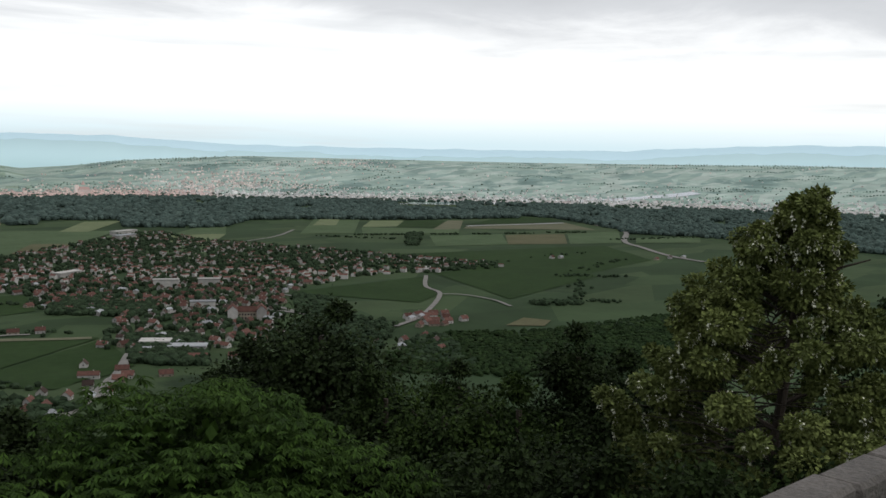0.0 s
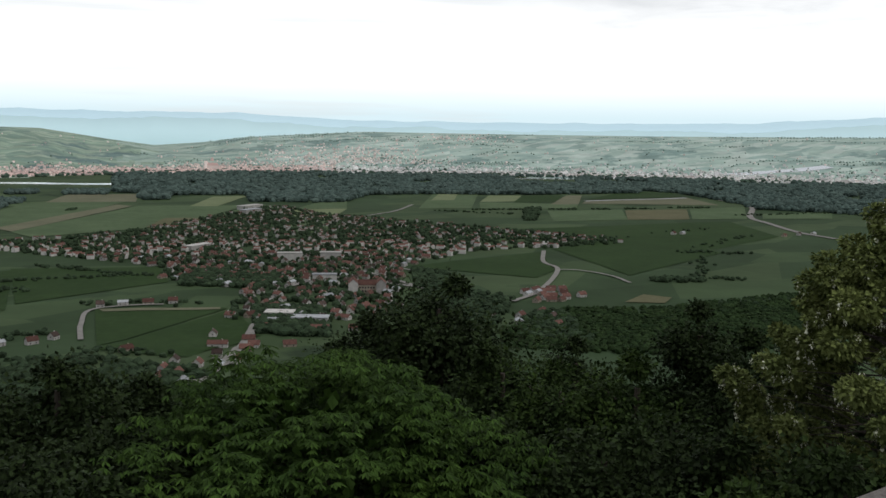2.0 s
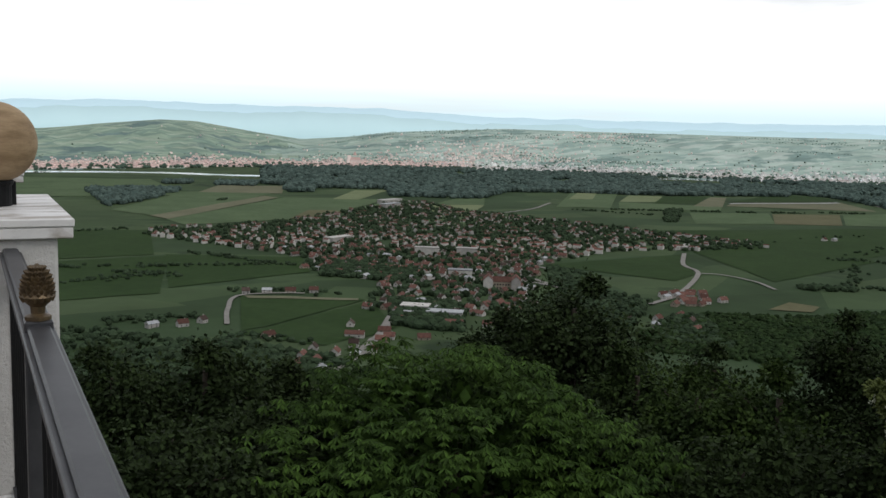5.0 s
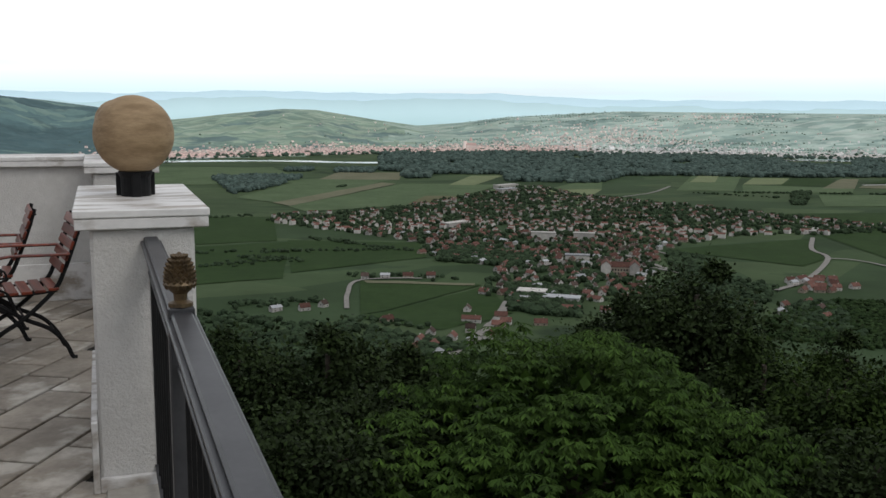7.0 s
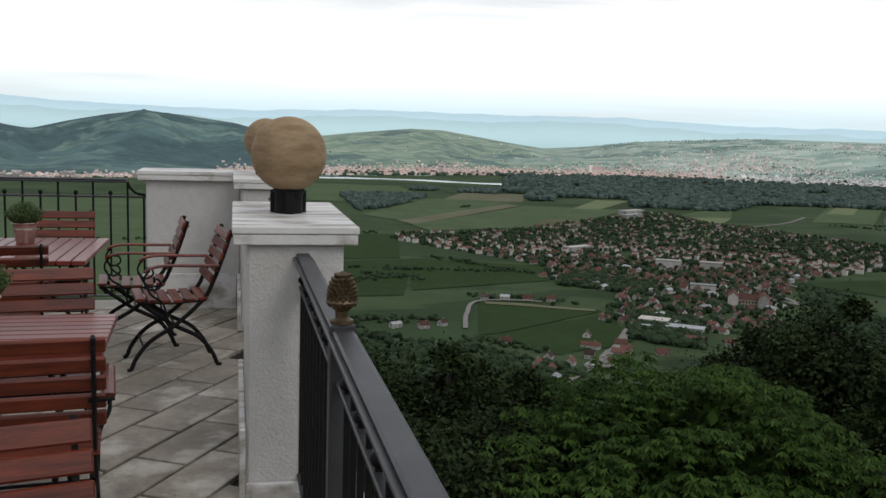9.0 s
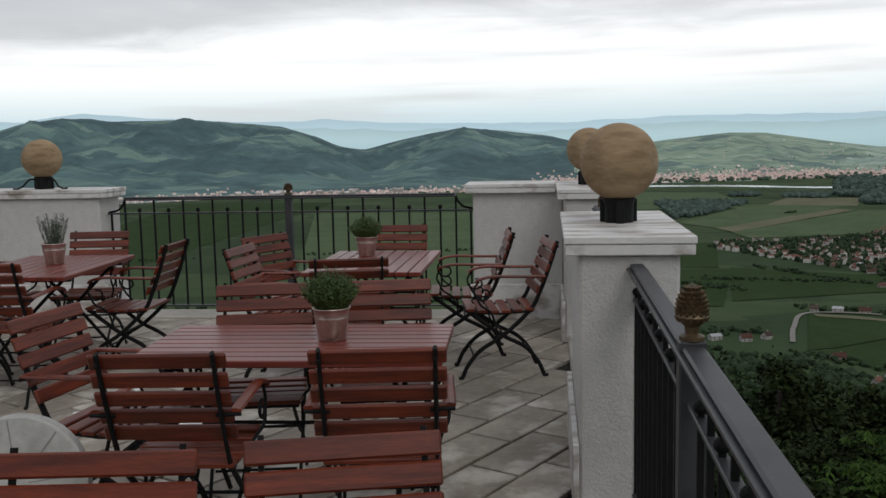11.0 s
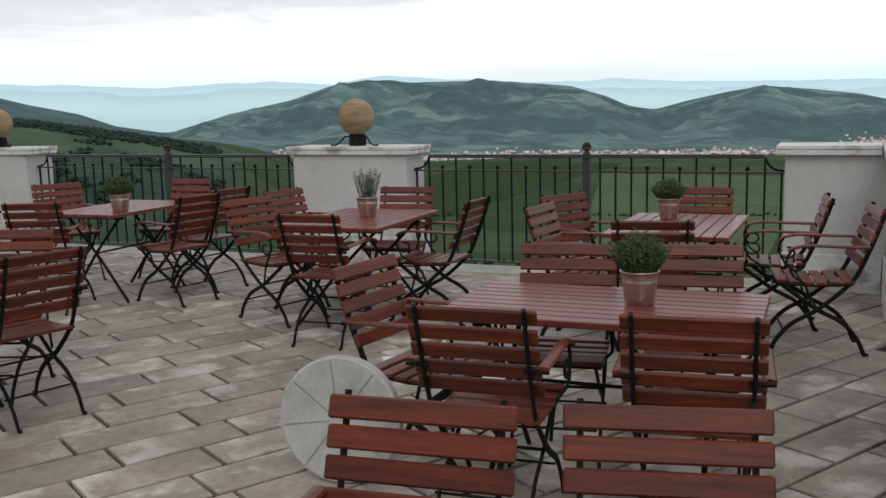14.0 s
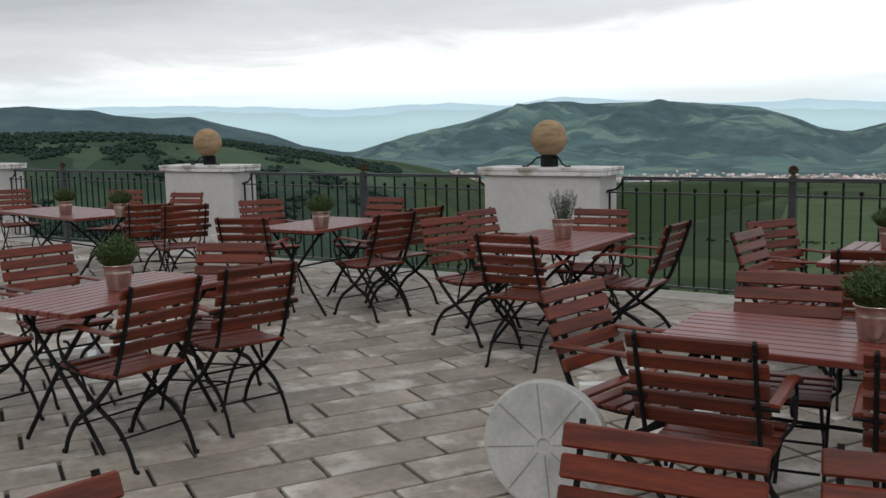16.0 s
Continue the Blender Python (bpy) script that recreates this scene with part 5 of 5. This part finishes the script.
saz = np.degrees(np.arctan2(slope[:, 0], slope[:, 1]))
tops = (land(slope[:, 0], slope[:, 1]) + 6 - 1.56) / np.hypot(slope[:, 0], slope[:, 1])
keep = (np.degrees(np.arctan(tops)) < np.interp(saz, [-40, 0, 10, 30, 60, 66, 78], [-15.5, -15.5, -14.5, -13.0, -11.5, -9, -6]))
wood("slope_wood", "dark green wooded slope below the terrace", slope[keep], 2.2, "wood_near", 8, 1.0, 3)
hedge = []
for a, b, n in [((-300, 640), (-20, 700), 70), ((-20, 700), (140, 745), 60), ((60, 800), (250, 760), 70), ((893, 1167), (965, 1139), 40), ((1011, 1121), (1053, 1105), 26), ((1078, 1096), (1101, 1087), 18), ((1134, 1074), (1180, 1056), 30), ((1216, 1062), (1293, 1032), 44), ((1195, 905), (1406, 872), 60), ((774, 640), (823, 608), 34), ((553, 426), (610, 413), 30), ((647, 511), (678, 491), 16), ((99, 766), (149, 731), 34), ((182, 862), (242, 758), 44), ((74, 578), (127, 573), 40), ((480, 1190), (520, 1180), 16), ((340, 1400), (360, 1420), 12), ((830, 1180), (900, 1080), 30), ((700, 760), (1000, 800), 26), ((170, 655), (240, 620), 24), ((130, 520), (170, 475), 20), ((-500, 900), (-40, 1000), 70), ((-40, 1000), (170, 1060), 50), ((640, 520), (760, 610), 24), ((760, 640), (980, 720), 30)]:
    for k in range(n):
        t = rng_w.random_sample()
        hedge.append((a[0] + (b[0] - a[0]) * t + rng_w.normal(0, 3), a[1] + (b[1] - a[1]) * t + rng_w.normal(0, 4)))
wood("hedge_trees", "rows of hedges and single trees between fields", hedge, 1.9, "wood_valley", 9, 0.8, 2)
far_hedge = np.stack([(lambda a, r: (r * np.sin(a), r * np.cos(a)))(radians(1) * rng_w.uniform(10, 40, 30), rng_w.uniform(1050, 1750, 30))], 0)[0].T
far_hedge = far_hedge[(far_hedge[:, 0] < 250)]
wood("meadow_trees", "scattered dark trees over the meadows", far_hedge, 3.0, "wood_valley", 10, 0.9, 2)
az = radians(1) * rng_w.uniform(-75, -37, 16000)
rad = rng_w.uniform(760, 1245, 16000)
pat = ripple(rad * np.sin(az), rad * np.cos(az), 4, 31) > 0.25
wood("hill_wood", "dark wooded hillside beyond the terrace", np.stack([rad * np.sin(az), rad * np.cos(az)], 1)[pat | (rad > 1130)], 2.6, "wood_hill", 12, 0.8, 1)


# ---- houses ----
M["render_white"] = material("white_house_render", (0.47, 0.45, 0.42), (0.36, 0.35, 0.33), 0.3, 0.9, vary=0.3, spec=0.05)
M["render_cream"] = material("cream_house_render", (0.30, 0.255, 0.205), (0.24, 0.21, 0.165), 0.3, 0.9, vary=0.3, spec=0.05)
M["tile_red"] = material("red_roof_tiles", (0.150, 0.078, 0.062), (0.098, 0.053, 0.045), 0.4, 0.9, vary=0.35, fine=0.15, spec=0.05)
M["tile_brown"] = material("brown_roof_tiles", (0.085, 0.06, 0.05), (0.06, 0.045, 0.04), 0.4, 0.9, vary=0.35, fine=0.15, spec=0.05)
M["roof_grey"] = material("grey_roof_sheet", (0.36, 0.37, 0.38), (0.28, 0.29, 0.30), 0.3, 0.7, vary=0.25, spec=0.05)
M["pane"] = material("dark_window_pane", (0.02, 0.022, 0.026), (0.03, 0.032, 0.036), 1, 0.15)


def gable_roof(l, w, z, h, over=0.5):
    bm = bmesh.new()
    a, b = l / 2 + over, w / 2 + over
    lo = z - over * h / (w / 2)
    v = [bm.verts.new(p) for p in ((-a, -b, lo), (a, -b, lo), (a, b, lo), (-a, b, lo), (-a, 0, z + h), (a, 0, z + h), (-a, -b, lo + 0.25), (a, -b, lo + 0.25), (a, b, lo + 0.25), (-a, b, lo + 0.25), (-a, 0, z + h + 0.25), (a, 0, z + h + 0.25))]
    for f in ((6, 7, 11, 10), (8, 9, 10, 11), (0, 4, 5, 1), (2, 5, 4, 3), (0, 1, 7, 6), (2, 3, 9, 8), (1, 5, 11, 7), (5, 2, 8, 11), (0, 6, 10, 4), (4, 10, 9, 3)):
        bm.faces.new([v[i] for i in f])
    return bm


def gable_walls(l, w, z, h):
    bm = bmesh.new()
    v = [bm.verts.new(p) for p in ((-l / 2, -w / 2, -3), (l / 2, -w / 2, -3), (l / 2, w / 2, -3), (-l / 2, w / 2, -3), (-l / 2, -w / 2, z), (l / 2, -w / 2, z), (l / 2, w / 2, z), (-l / 2, w / 2, z), (-l / 2, 0, z + h), (l / 2, 0, z + h))]
    for f in ((0, 1, 5, 4), (2, 3, 7, 6), (1, 2, 6, 9, 5), (3, 0, 4, 8, 7)):
        bm.faces.new([v[i] for i in f])
    return bm


def house(label, l, w, z, h, wall, roof, floors=2):
    t = empty("house", label, "house", "village houses")
    part("wall", gable_walls(l, w, z, h), wall, t)
    part("roof", gable_roof(l, w, z, h), roof, t)
    part("chimney", box(l * 0.2, l * 0.2 + 0.8, 0.3, 1.1, z + h * 0.3, z + h + 1.0), wall, t)
    first = None
    for s in (-1, 1):
        for k in range(2 * floors):
            m = Matrix.Translation((l * (-0.25 + 0.5 * (k % 2)), s * (w / 2 + 0.02), 1.6 + 2.7 * (k // 2)))
            if first is None:
                first = part("window", box(-0.65, 0.65, -0.05, 0.05, -0.7, 0.7), "pane", t)
                first.matrix_basis = m
            else:
                share("window", first.data, t, m)
    for s in (-1, 1):
        share("window", first.data, t, Matrix.Translation((s * (l / 2 + 0.02), 0, z - 0.9)) @ Matrix.Rotation(math.pi / 2, 4, "Z"))
    return t


KINDS = [house("white rendered house with a red tiled gable roof", 12, 9, 4.4, 4.0, "render_white", "tile_red"),
         house("cream rendered house with a red tiled gable roof", 14, 8.5, 3.6, 3.8, "render_cream", "tile_red", 1),
         house("white rendered house with a brown tiled gable roof", 10, 8.5, 4.6, 4.0, "render_white", "tile_brown"),
         house("long white farm building with a red tiled roof", 21, 9, 3.8, 3.4, "render_white", "tile_red", 1),
         house("white rendered house with a grey roof", 13, 9, 5.0, 2.2, "render_white", "roof_grey")]
USED = []
rng_h = np.random.RandomState(5)
SPOTS = []


def put_house(x, y, rz, k, s=1.0):
    SPOTS.append((x, y))
    s *= 0.52
    z = float(land(np.array([x]), np.array([y]))[0])
    m = pose(x, y, z, 0, 0, rz) @ Matrix.Scale(s, 4)
    if k not in USED:
        USED.append(k)
        KINDS[k].matrix_basis = m
    else:
        o = copy_thing(KINDS[k], pose(x, y, z, 0, 0, rz))
        o.scale = (s, s, s)


def pick():
    return int(rng_h.choice(5, p=[0.36, 0.22, 0.22, 0.1, 0.1]))


# the lower street and the small hamlets
for x, y, rz, k in [(150, 442, 50, 0), (163, 462, 55, 2), (196, 486, -30, 3), (214, 478, -32, 0), (178, 440, 55, 4), (140, 420, 50, 0), (205, 515, 60, 2), (128, 405, 50, 2), (232, 470, -20, 1),
                   (266, 498, -35, 3), (283, 486, -40, 0), (250, 530, -40, 4), (275, 540, 50, 4), (398, 466, 20, 0), (412, 450, 20, 2), (385, 452, 60, 4), (400, 432, 10, 0), (378, 470, 30, 2), (420, 470, 20, 1),
                   (176, 642, -20, 2), (190, 638, -20, 4), (206, 634, -20, 1), (222, 630, -20, 0), (112, 545, 10, 0), (96, 552, 20, 4), (126, 556, 40, 2), (150, 500, 20, 1), (170, 448, 55, 0), (152, 428, 50, 1), (186, 462, -30, 2), (206, 470, -32, 1), (218, 494, -30, 1), (190, 446, 50, 0), (146, 404, 55, 4), (900, 770, 10, 0), (912, 766, 10, 4), (1040, 690, 10, 2), (1062, 684, 10, 4), (1010, 690, 10, 1)]:
    put_house(x, y, rz, k, 1.0)
for q in scatter([(438, 505), (462, 542), (497, 542), (490, 500), (462, 490)], 140, rng_h):
    if all((q[0] - a) ** 2 + (q[1] - b) ** 2 > 75 for a, b in SPOTS):
        put_house(float(q[0]), float(q[1]), float(rng_h.uniform(-35, 35)), pick(), 1.0)
VILLAGE_REST = []
lots = scatter(VILLAGE, 7000, rng_h)
for q in lots[np.argsort(np.hypot(lots[:, 0], lots[:, 1]) + rng_h.uniform(0, 60, len(lots)))]:
    if math.hypot(*q) < 1010 and all((q[0] - a) ** 2 + (q[1] - b) ** 2 > 105 for a, b in SPOTS):
        if len(SPOTS) < 298:
            put_house(float(q[0]), float(q[1]), float(rng_h.choice([30, 120]) + rng_h.normal(0, 12)), pick(), float(rng_h.uniform(0.8, 1.1)))
        else:
            SPOTS.append((float(q[0]), float(q[1])))
            VILLAGE_REST.append((float(q[0]), float(q[1])))


def block():
    t = empty("apartment_block", "white apartment block with two gabled wings and red roof", "apartment block")
    x, y = 362.0, 603.0
    t.matrix_basis = pose(x, y, float(land(np.array([x]), np.array([y]))[0]), 0, 0, -30) @ Matrix.Scale(0.8, 4)
    for s in (-1, 1):
        w = gable_walls(17, 9, 10, 4)
        bmesh.ops.rotate(w, verts=w.verts, cent=(0, 0, 0), matrix=Matrix.Rotation(math.pi / 2, 3, "Z"))
        bmesh.ops.translate(w, verts=w.verts, vec=(s * 13, -2, 0))
        part("wing", w, "render_white", t)
        r = gable_roof(17, 9, 10, 4, 0.4)
        bmesh.ops.rotate(r, verts=r.verts, cent=(0, 0, 0), matrix=Matrix.Rotation(math.pi / 2, 3, "Z"))
        bmesh.ops.translate(r, verts=r.verts, vec=(s * 13, -2, 0))
        part("wing_roof", r, "tile_red", t)
    part("middle", gable_walls(17, 11, 8, 4), "render_cream", t)
    part("roof", gable_roof(17, 11, 8, 4, 0.4), "tile_red", t)
    for k in range(12):
        part("window", box(-7.4 + 2.6 * (k % 6), -6.0 + 2.6 * (k % 6), -5.6, -5.5, 1.2 + 3.2 * (k // 6), 2.8 + 3.2 * (k // 6)), "pane", t)


t_rot = block()


def hall(x, y, rz, l, w, z, label, mat="roof_grey"):
    t = empty("hall", label, "hall", "long low halls")
    l, w, z = l * 0.75, w * 0.75, z * 0.75
    t.matrix_basis = pose(x, y, float(land(np.array([x]), np.array([y]))[0]), 0, 0, rz)
    part("wall", box(-l / 2, l / 2, -w / 2, w / 2, -2, z), "render_white", t)
    part("roof", box(-l / 2 - 0.5, l / 2 + 0.5, -w / 2 - 0.5, w / 2 + 0.5, z, z + 0.7, 0.1), mat, t)


hall(363, 672, -28, 26, 10, 5.5, "long white village hall with flat roof")
hall(272, 522, -35, 30, 12, 5, "low hall with pale grey roof")
hall(262, 545, -35, 24, 14, 5, "low hall with pale grey roof", "render_white")
hall(345, 905, 30, 40, 12, 6, "long low hall with pale roof", "render_white")
hall(390, 790, -28, 30, 10, 9, "white flat-roofed apartment house", "render_white")
hall(425, 775, -28, 26, 10, 9, "white flat-roofed apartment house", "render_white")
hall(590, 1330, 30, 60, 20, 7, "long low hall with pale roof", "render_white")
hall(560, 1260, 30, 50, 16, 7, "long low hall with pale roof")
hall(680, 760, 40, 40, 8, 3.5, "long low shed with pale roof", "render_white")


def town(name, label, xy, size, seed, mats):
    """Far houses, too many to count: walls and tiled roofs in joined meshes."""
    rg = np.random.RandomState(seed)
    n = len(xy)
    z = land(xy[:, 0], xy[:, 1])
    a = rg.uniform(0, 3.14, n)
    l, w = size * rg.uniform(0.7, 1.7, n), size * rg.uniform(0.6, 0.9, n)
    h = size * rg.uniform(0.4, 0.8, n)
    rid = w * 0.36
    ex, ey = np.stack([np.cos(a), np.sin(a)], 1), np.stack([-np.sin(a), np.cos(a)], 1)

    def pt(i, j, hh):
        p = xy + ex * (l * i / 2)[:, None] + ey * (w * j / 2)[:, None]
        return np.concatenate([p, (z + hh)[:, None]], 1)
    V = np.stack([pt(-1, -1, -4), pt(1, -1, -4), pt(1, 1, -4), pt(-1, 1, -4), pt(-1, -1, h), pt(1, -1, h), pt(1, 1, h), pt(-1, 1, h), pt(-1, 0, h + rid), pt(1, 0, h + rid)], 1)
    off = (np.arange(n) * 10)[:, None]
    wall = np.concatenate([off + np.array(f) for f in ([0, 1, 5, 4], [2, 3, 7, 6], [1, 2, 6, 5], [3, 0, 4, 7])], 0).tolist() + np.concatenate([off + np.array(f) for f in ([5, 6, 9], [7, 4, 8])], 0).tolist()
    roof = np.concatenate([off + np.array(f) for f in ([4, 5, 9, 8], [6, 7, 8, 9])], 0).tolist()
    me = bpy.data.meshes.new(name)
    me.from_pydata(V.reshape(-1, 3).tolist(), [], wall + roof)
    for m in mats:
        me.materials.append(M[m])
    me.polygons.foreach_set("material_index", [0] * len(wall) + [1] * len(roof))
    return tagged(new(name, me), label, "houses", kind="stuff")


# town colours lightened to hold the far sunlight and haze
M["town_wall"] = material("sunlit_town_walls", (0.88, 0.77, 0.72), (0.80, 0.66, 0.61), 0.02, 0.9, vary=0.3, island=True, spec=0.05)
M["town_pale"] = material("sunlit_pale_town_walls", (0.86, 0.85, 0.84), (0.74, 0.72, 0.70), 0.02, 0.9, vary=0.3, island=True, spec=0.05)
M["town_roof"] = material("sunlit_town_roofs", (0.66, 0.47, 0.42), (0.52, 0.37, 0.34), 0.01, 0.9, vary=0.3, island=True, spec=0.05)
M["town_roof_pale"] = material("sunlit_pale_town_roofs", (0.62, 0.60, 0.58), (0.46, 0.40, 0.37), 0.01, 0.9, vary=0.3, island=True, spec=0.05)


def polar(az, r):
    return np.stack([r * np.sin(np.radians(az)), r * np.cos(np.radians(az))], 1)


vh = scatter(VILLAGE, 1500, rng_h)
vh = vh[np.hypot(vh[:, 0], vh[:, 1]) > 1000]
town("village_middle_houses", "clustered red-roofed houses in the middle of the village", np.array(VILLAGE_REST), 5.2, 18, ("render_white", "tile_red"))
town("village_far_houses", "clustered red-roofed houses at the far end of the village", vh[:700], 4.4, 1, ("render_white", "tile_red"))
def slope_spots(lo, hi, n, near, spread):
    deg = rng_h.uniform(lo, hi, n)
    return polar(deg, foot_of(deg) + near + np.abs(rng_h.normal(0, spread, n)))


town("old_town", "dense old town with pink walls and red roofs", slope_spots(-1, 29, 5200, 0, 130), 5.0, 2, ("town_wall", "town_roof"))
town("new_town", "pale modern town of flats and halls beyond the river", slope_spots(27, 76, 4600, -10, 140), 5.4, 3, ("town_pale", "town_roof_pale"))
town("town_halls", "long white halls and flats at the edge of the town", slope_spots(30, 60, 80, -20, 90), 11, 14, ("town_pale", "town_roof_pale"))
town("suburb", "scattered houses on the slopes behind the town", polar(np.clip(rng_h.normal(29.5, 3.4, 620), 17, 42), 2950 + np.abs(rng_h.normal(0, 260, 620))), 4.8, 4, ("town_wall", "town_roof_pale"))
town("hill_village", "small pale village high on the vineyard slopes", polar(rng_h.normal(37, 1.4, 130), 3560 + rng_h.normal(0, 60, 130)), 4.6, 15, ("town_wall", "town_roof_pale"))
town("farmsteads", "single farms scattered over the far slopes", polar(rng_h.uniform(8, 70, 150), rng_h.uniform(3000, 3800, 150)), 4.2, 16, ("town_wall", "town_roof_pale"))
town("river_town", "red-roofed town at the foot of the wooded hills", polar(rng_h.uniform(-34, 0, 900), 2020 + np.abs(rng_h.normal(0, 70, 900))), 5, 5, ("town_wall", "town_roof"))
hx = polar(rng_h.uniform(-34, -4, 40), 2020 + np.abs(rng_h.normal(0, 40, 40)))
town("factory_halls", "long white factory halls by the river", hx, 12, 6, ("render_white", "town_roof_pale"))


def church():
    x, y = 2760 * math.sin(radians(21.75)), 2760 * math.cos(radians(21.75))
    t = empty("church", "pink town church with a square tower", "church")
    t.location = (x, y, float(land(np.array([x]), np.array([y]))[0]))
    t.scale = (0.7, 0.7, 0.7)
    part("nave", gable_walls(46, 20, 18, 10), "town_wall", t)
    part("roof", gable_roof(46, 20, 18, 10), "town_roof", t)
    part("tower", box(-32, -20, -6, 6, -3, 36), "town_wall", t)
    part("spire", lathe([(8, 36), (8, 38), (5, 44), (1, 52)], 8), "town_roof", t)


church()


# ---- terrace slabs, last ----
def slabs():
    t = bpy.data.objects["floor"]
    a = radians(61)
    L_, W_ = 0.598, 0.2855
    shift = {0: 1.408, 1: 1.88, -1: 1.76, 2: 2.12, 3: 1.70, 4: 1.97, -2: 1.59, -5: 5.014, -6: 4.77, -7: 4.373, -8: 3.991}
    rg = random.Random(9)
    shapes = []
    for k in range(5):
        q = 0.0105
        b = box(-L_ / 2 + q, L_ / 2 - q, -W_ / 2 + q, W_ / 2 - q, -0.03, 0.0, 0.004)
        me = bpy.data.meshes.new("slab")
        b.to_mesh(me)
        b.free()
        me.materials.append(M["slab"])
        shapes.append(me)
    near, rest = [], []
    for k in range(-75, 75):
        v = 3.975 + W_ * (k + 0.5)
        s = shift.get(k, rg.uniform(0, L_))
        for i in range(-40, 40):
            u = s + L_ * (i + 0.5)
            x, y = u * math.cos(a) - v * math.sin(a), u * math.sin(a) + v * math.cos(a)
            if not (-21.7 < x < 0.50 and -13.7 < y < 8.08):
                continue
            m = Matrix.Translation((x, y, rg.uniform(-0.003, 0.0))) @ Matrix.Rotation(a, 4, "Z") @ Matrix.Rotation(radians(rg.uniform(-0.25, 0.25)), 4, "X")
            (near if -5.2 < x and 2.0 < y < 7.8 else rest).append(m)
    near.sort(key=lambda m: -m.translation.x + abs(m.translation.y - 4.5))
    for m in near[:300]:
        share("slab", shapes[rg.randrange(5)], t, m)
    bm = bmesh.new()
    V, F = [], []
    src = shapes[0]
    co = [v.co.copy() for v in src.vertices]
    fs = [list(p.vertices) for p in src.polygons]
    for m in near[300:] + rest:
        n = len(V)
        V += [(m @ c)[:] for c in co]
        F += [[n + i for i in f] for f in fs]
    bm.free()
    me = bpy.data.meshes.new("slabs_beyond")
    me.from_pydata(V, [], F)
    me.materials.append(M["slab_rest"])
    o = new("slabs_beyond", me)
    o.parent = t
    o["kind"] = "stuff"


M["slab_rest"] = material("grey_sandstone_slab_far", (0.355, 0.315, 0.262), (0.215, 0.187, 0.152), 2.4, 0.62, fine=0.16, vary=0.16, bump=0.3, bump_scale=26, island=True, spots=((0.62, 0.59, 0.53), 2.8, 0.53, 0.75), bump_dist=0.003, spec=0.4)
slabs()
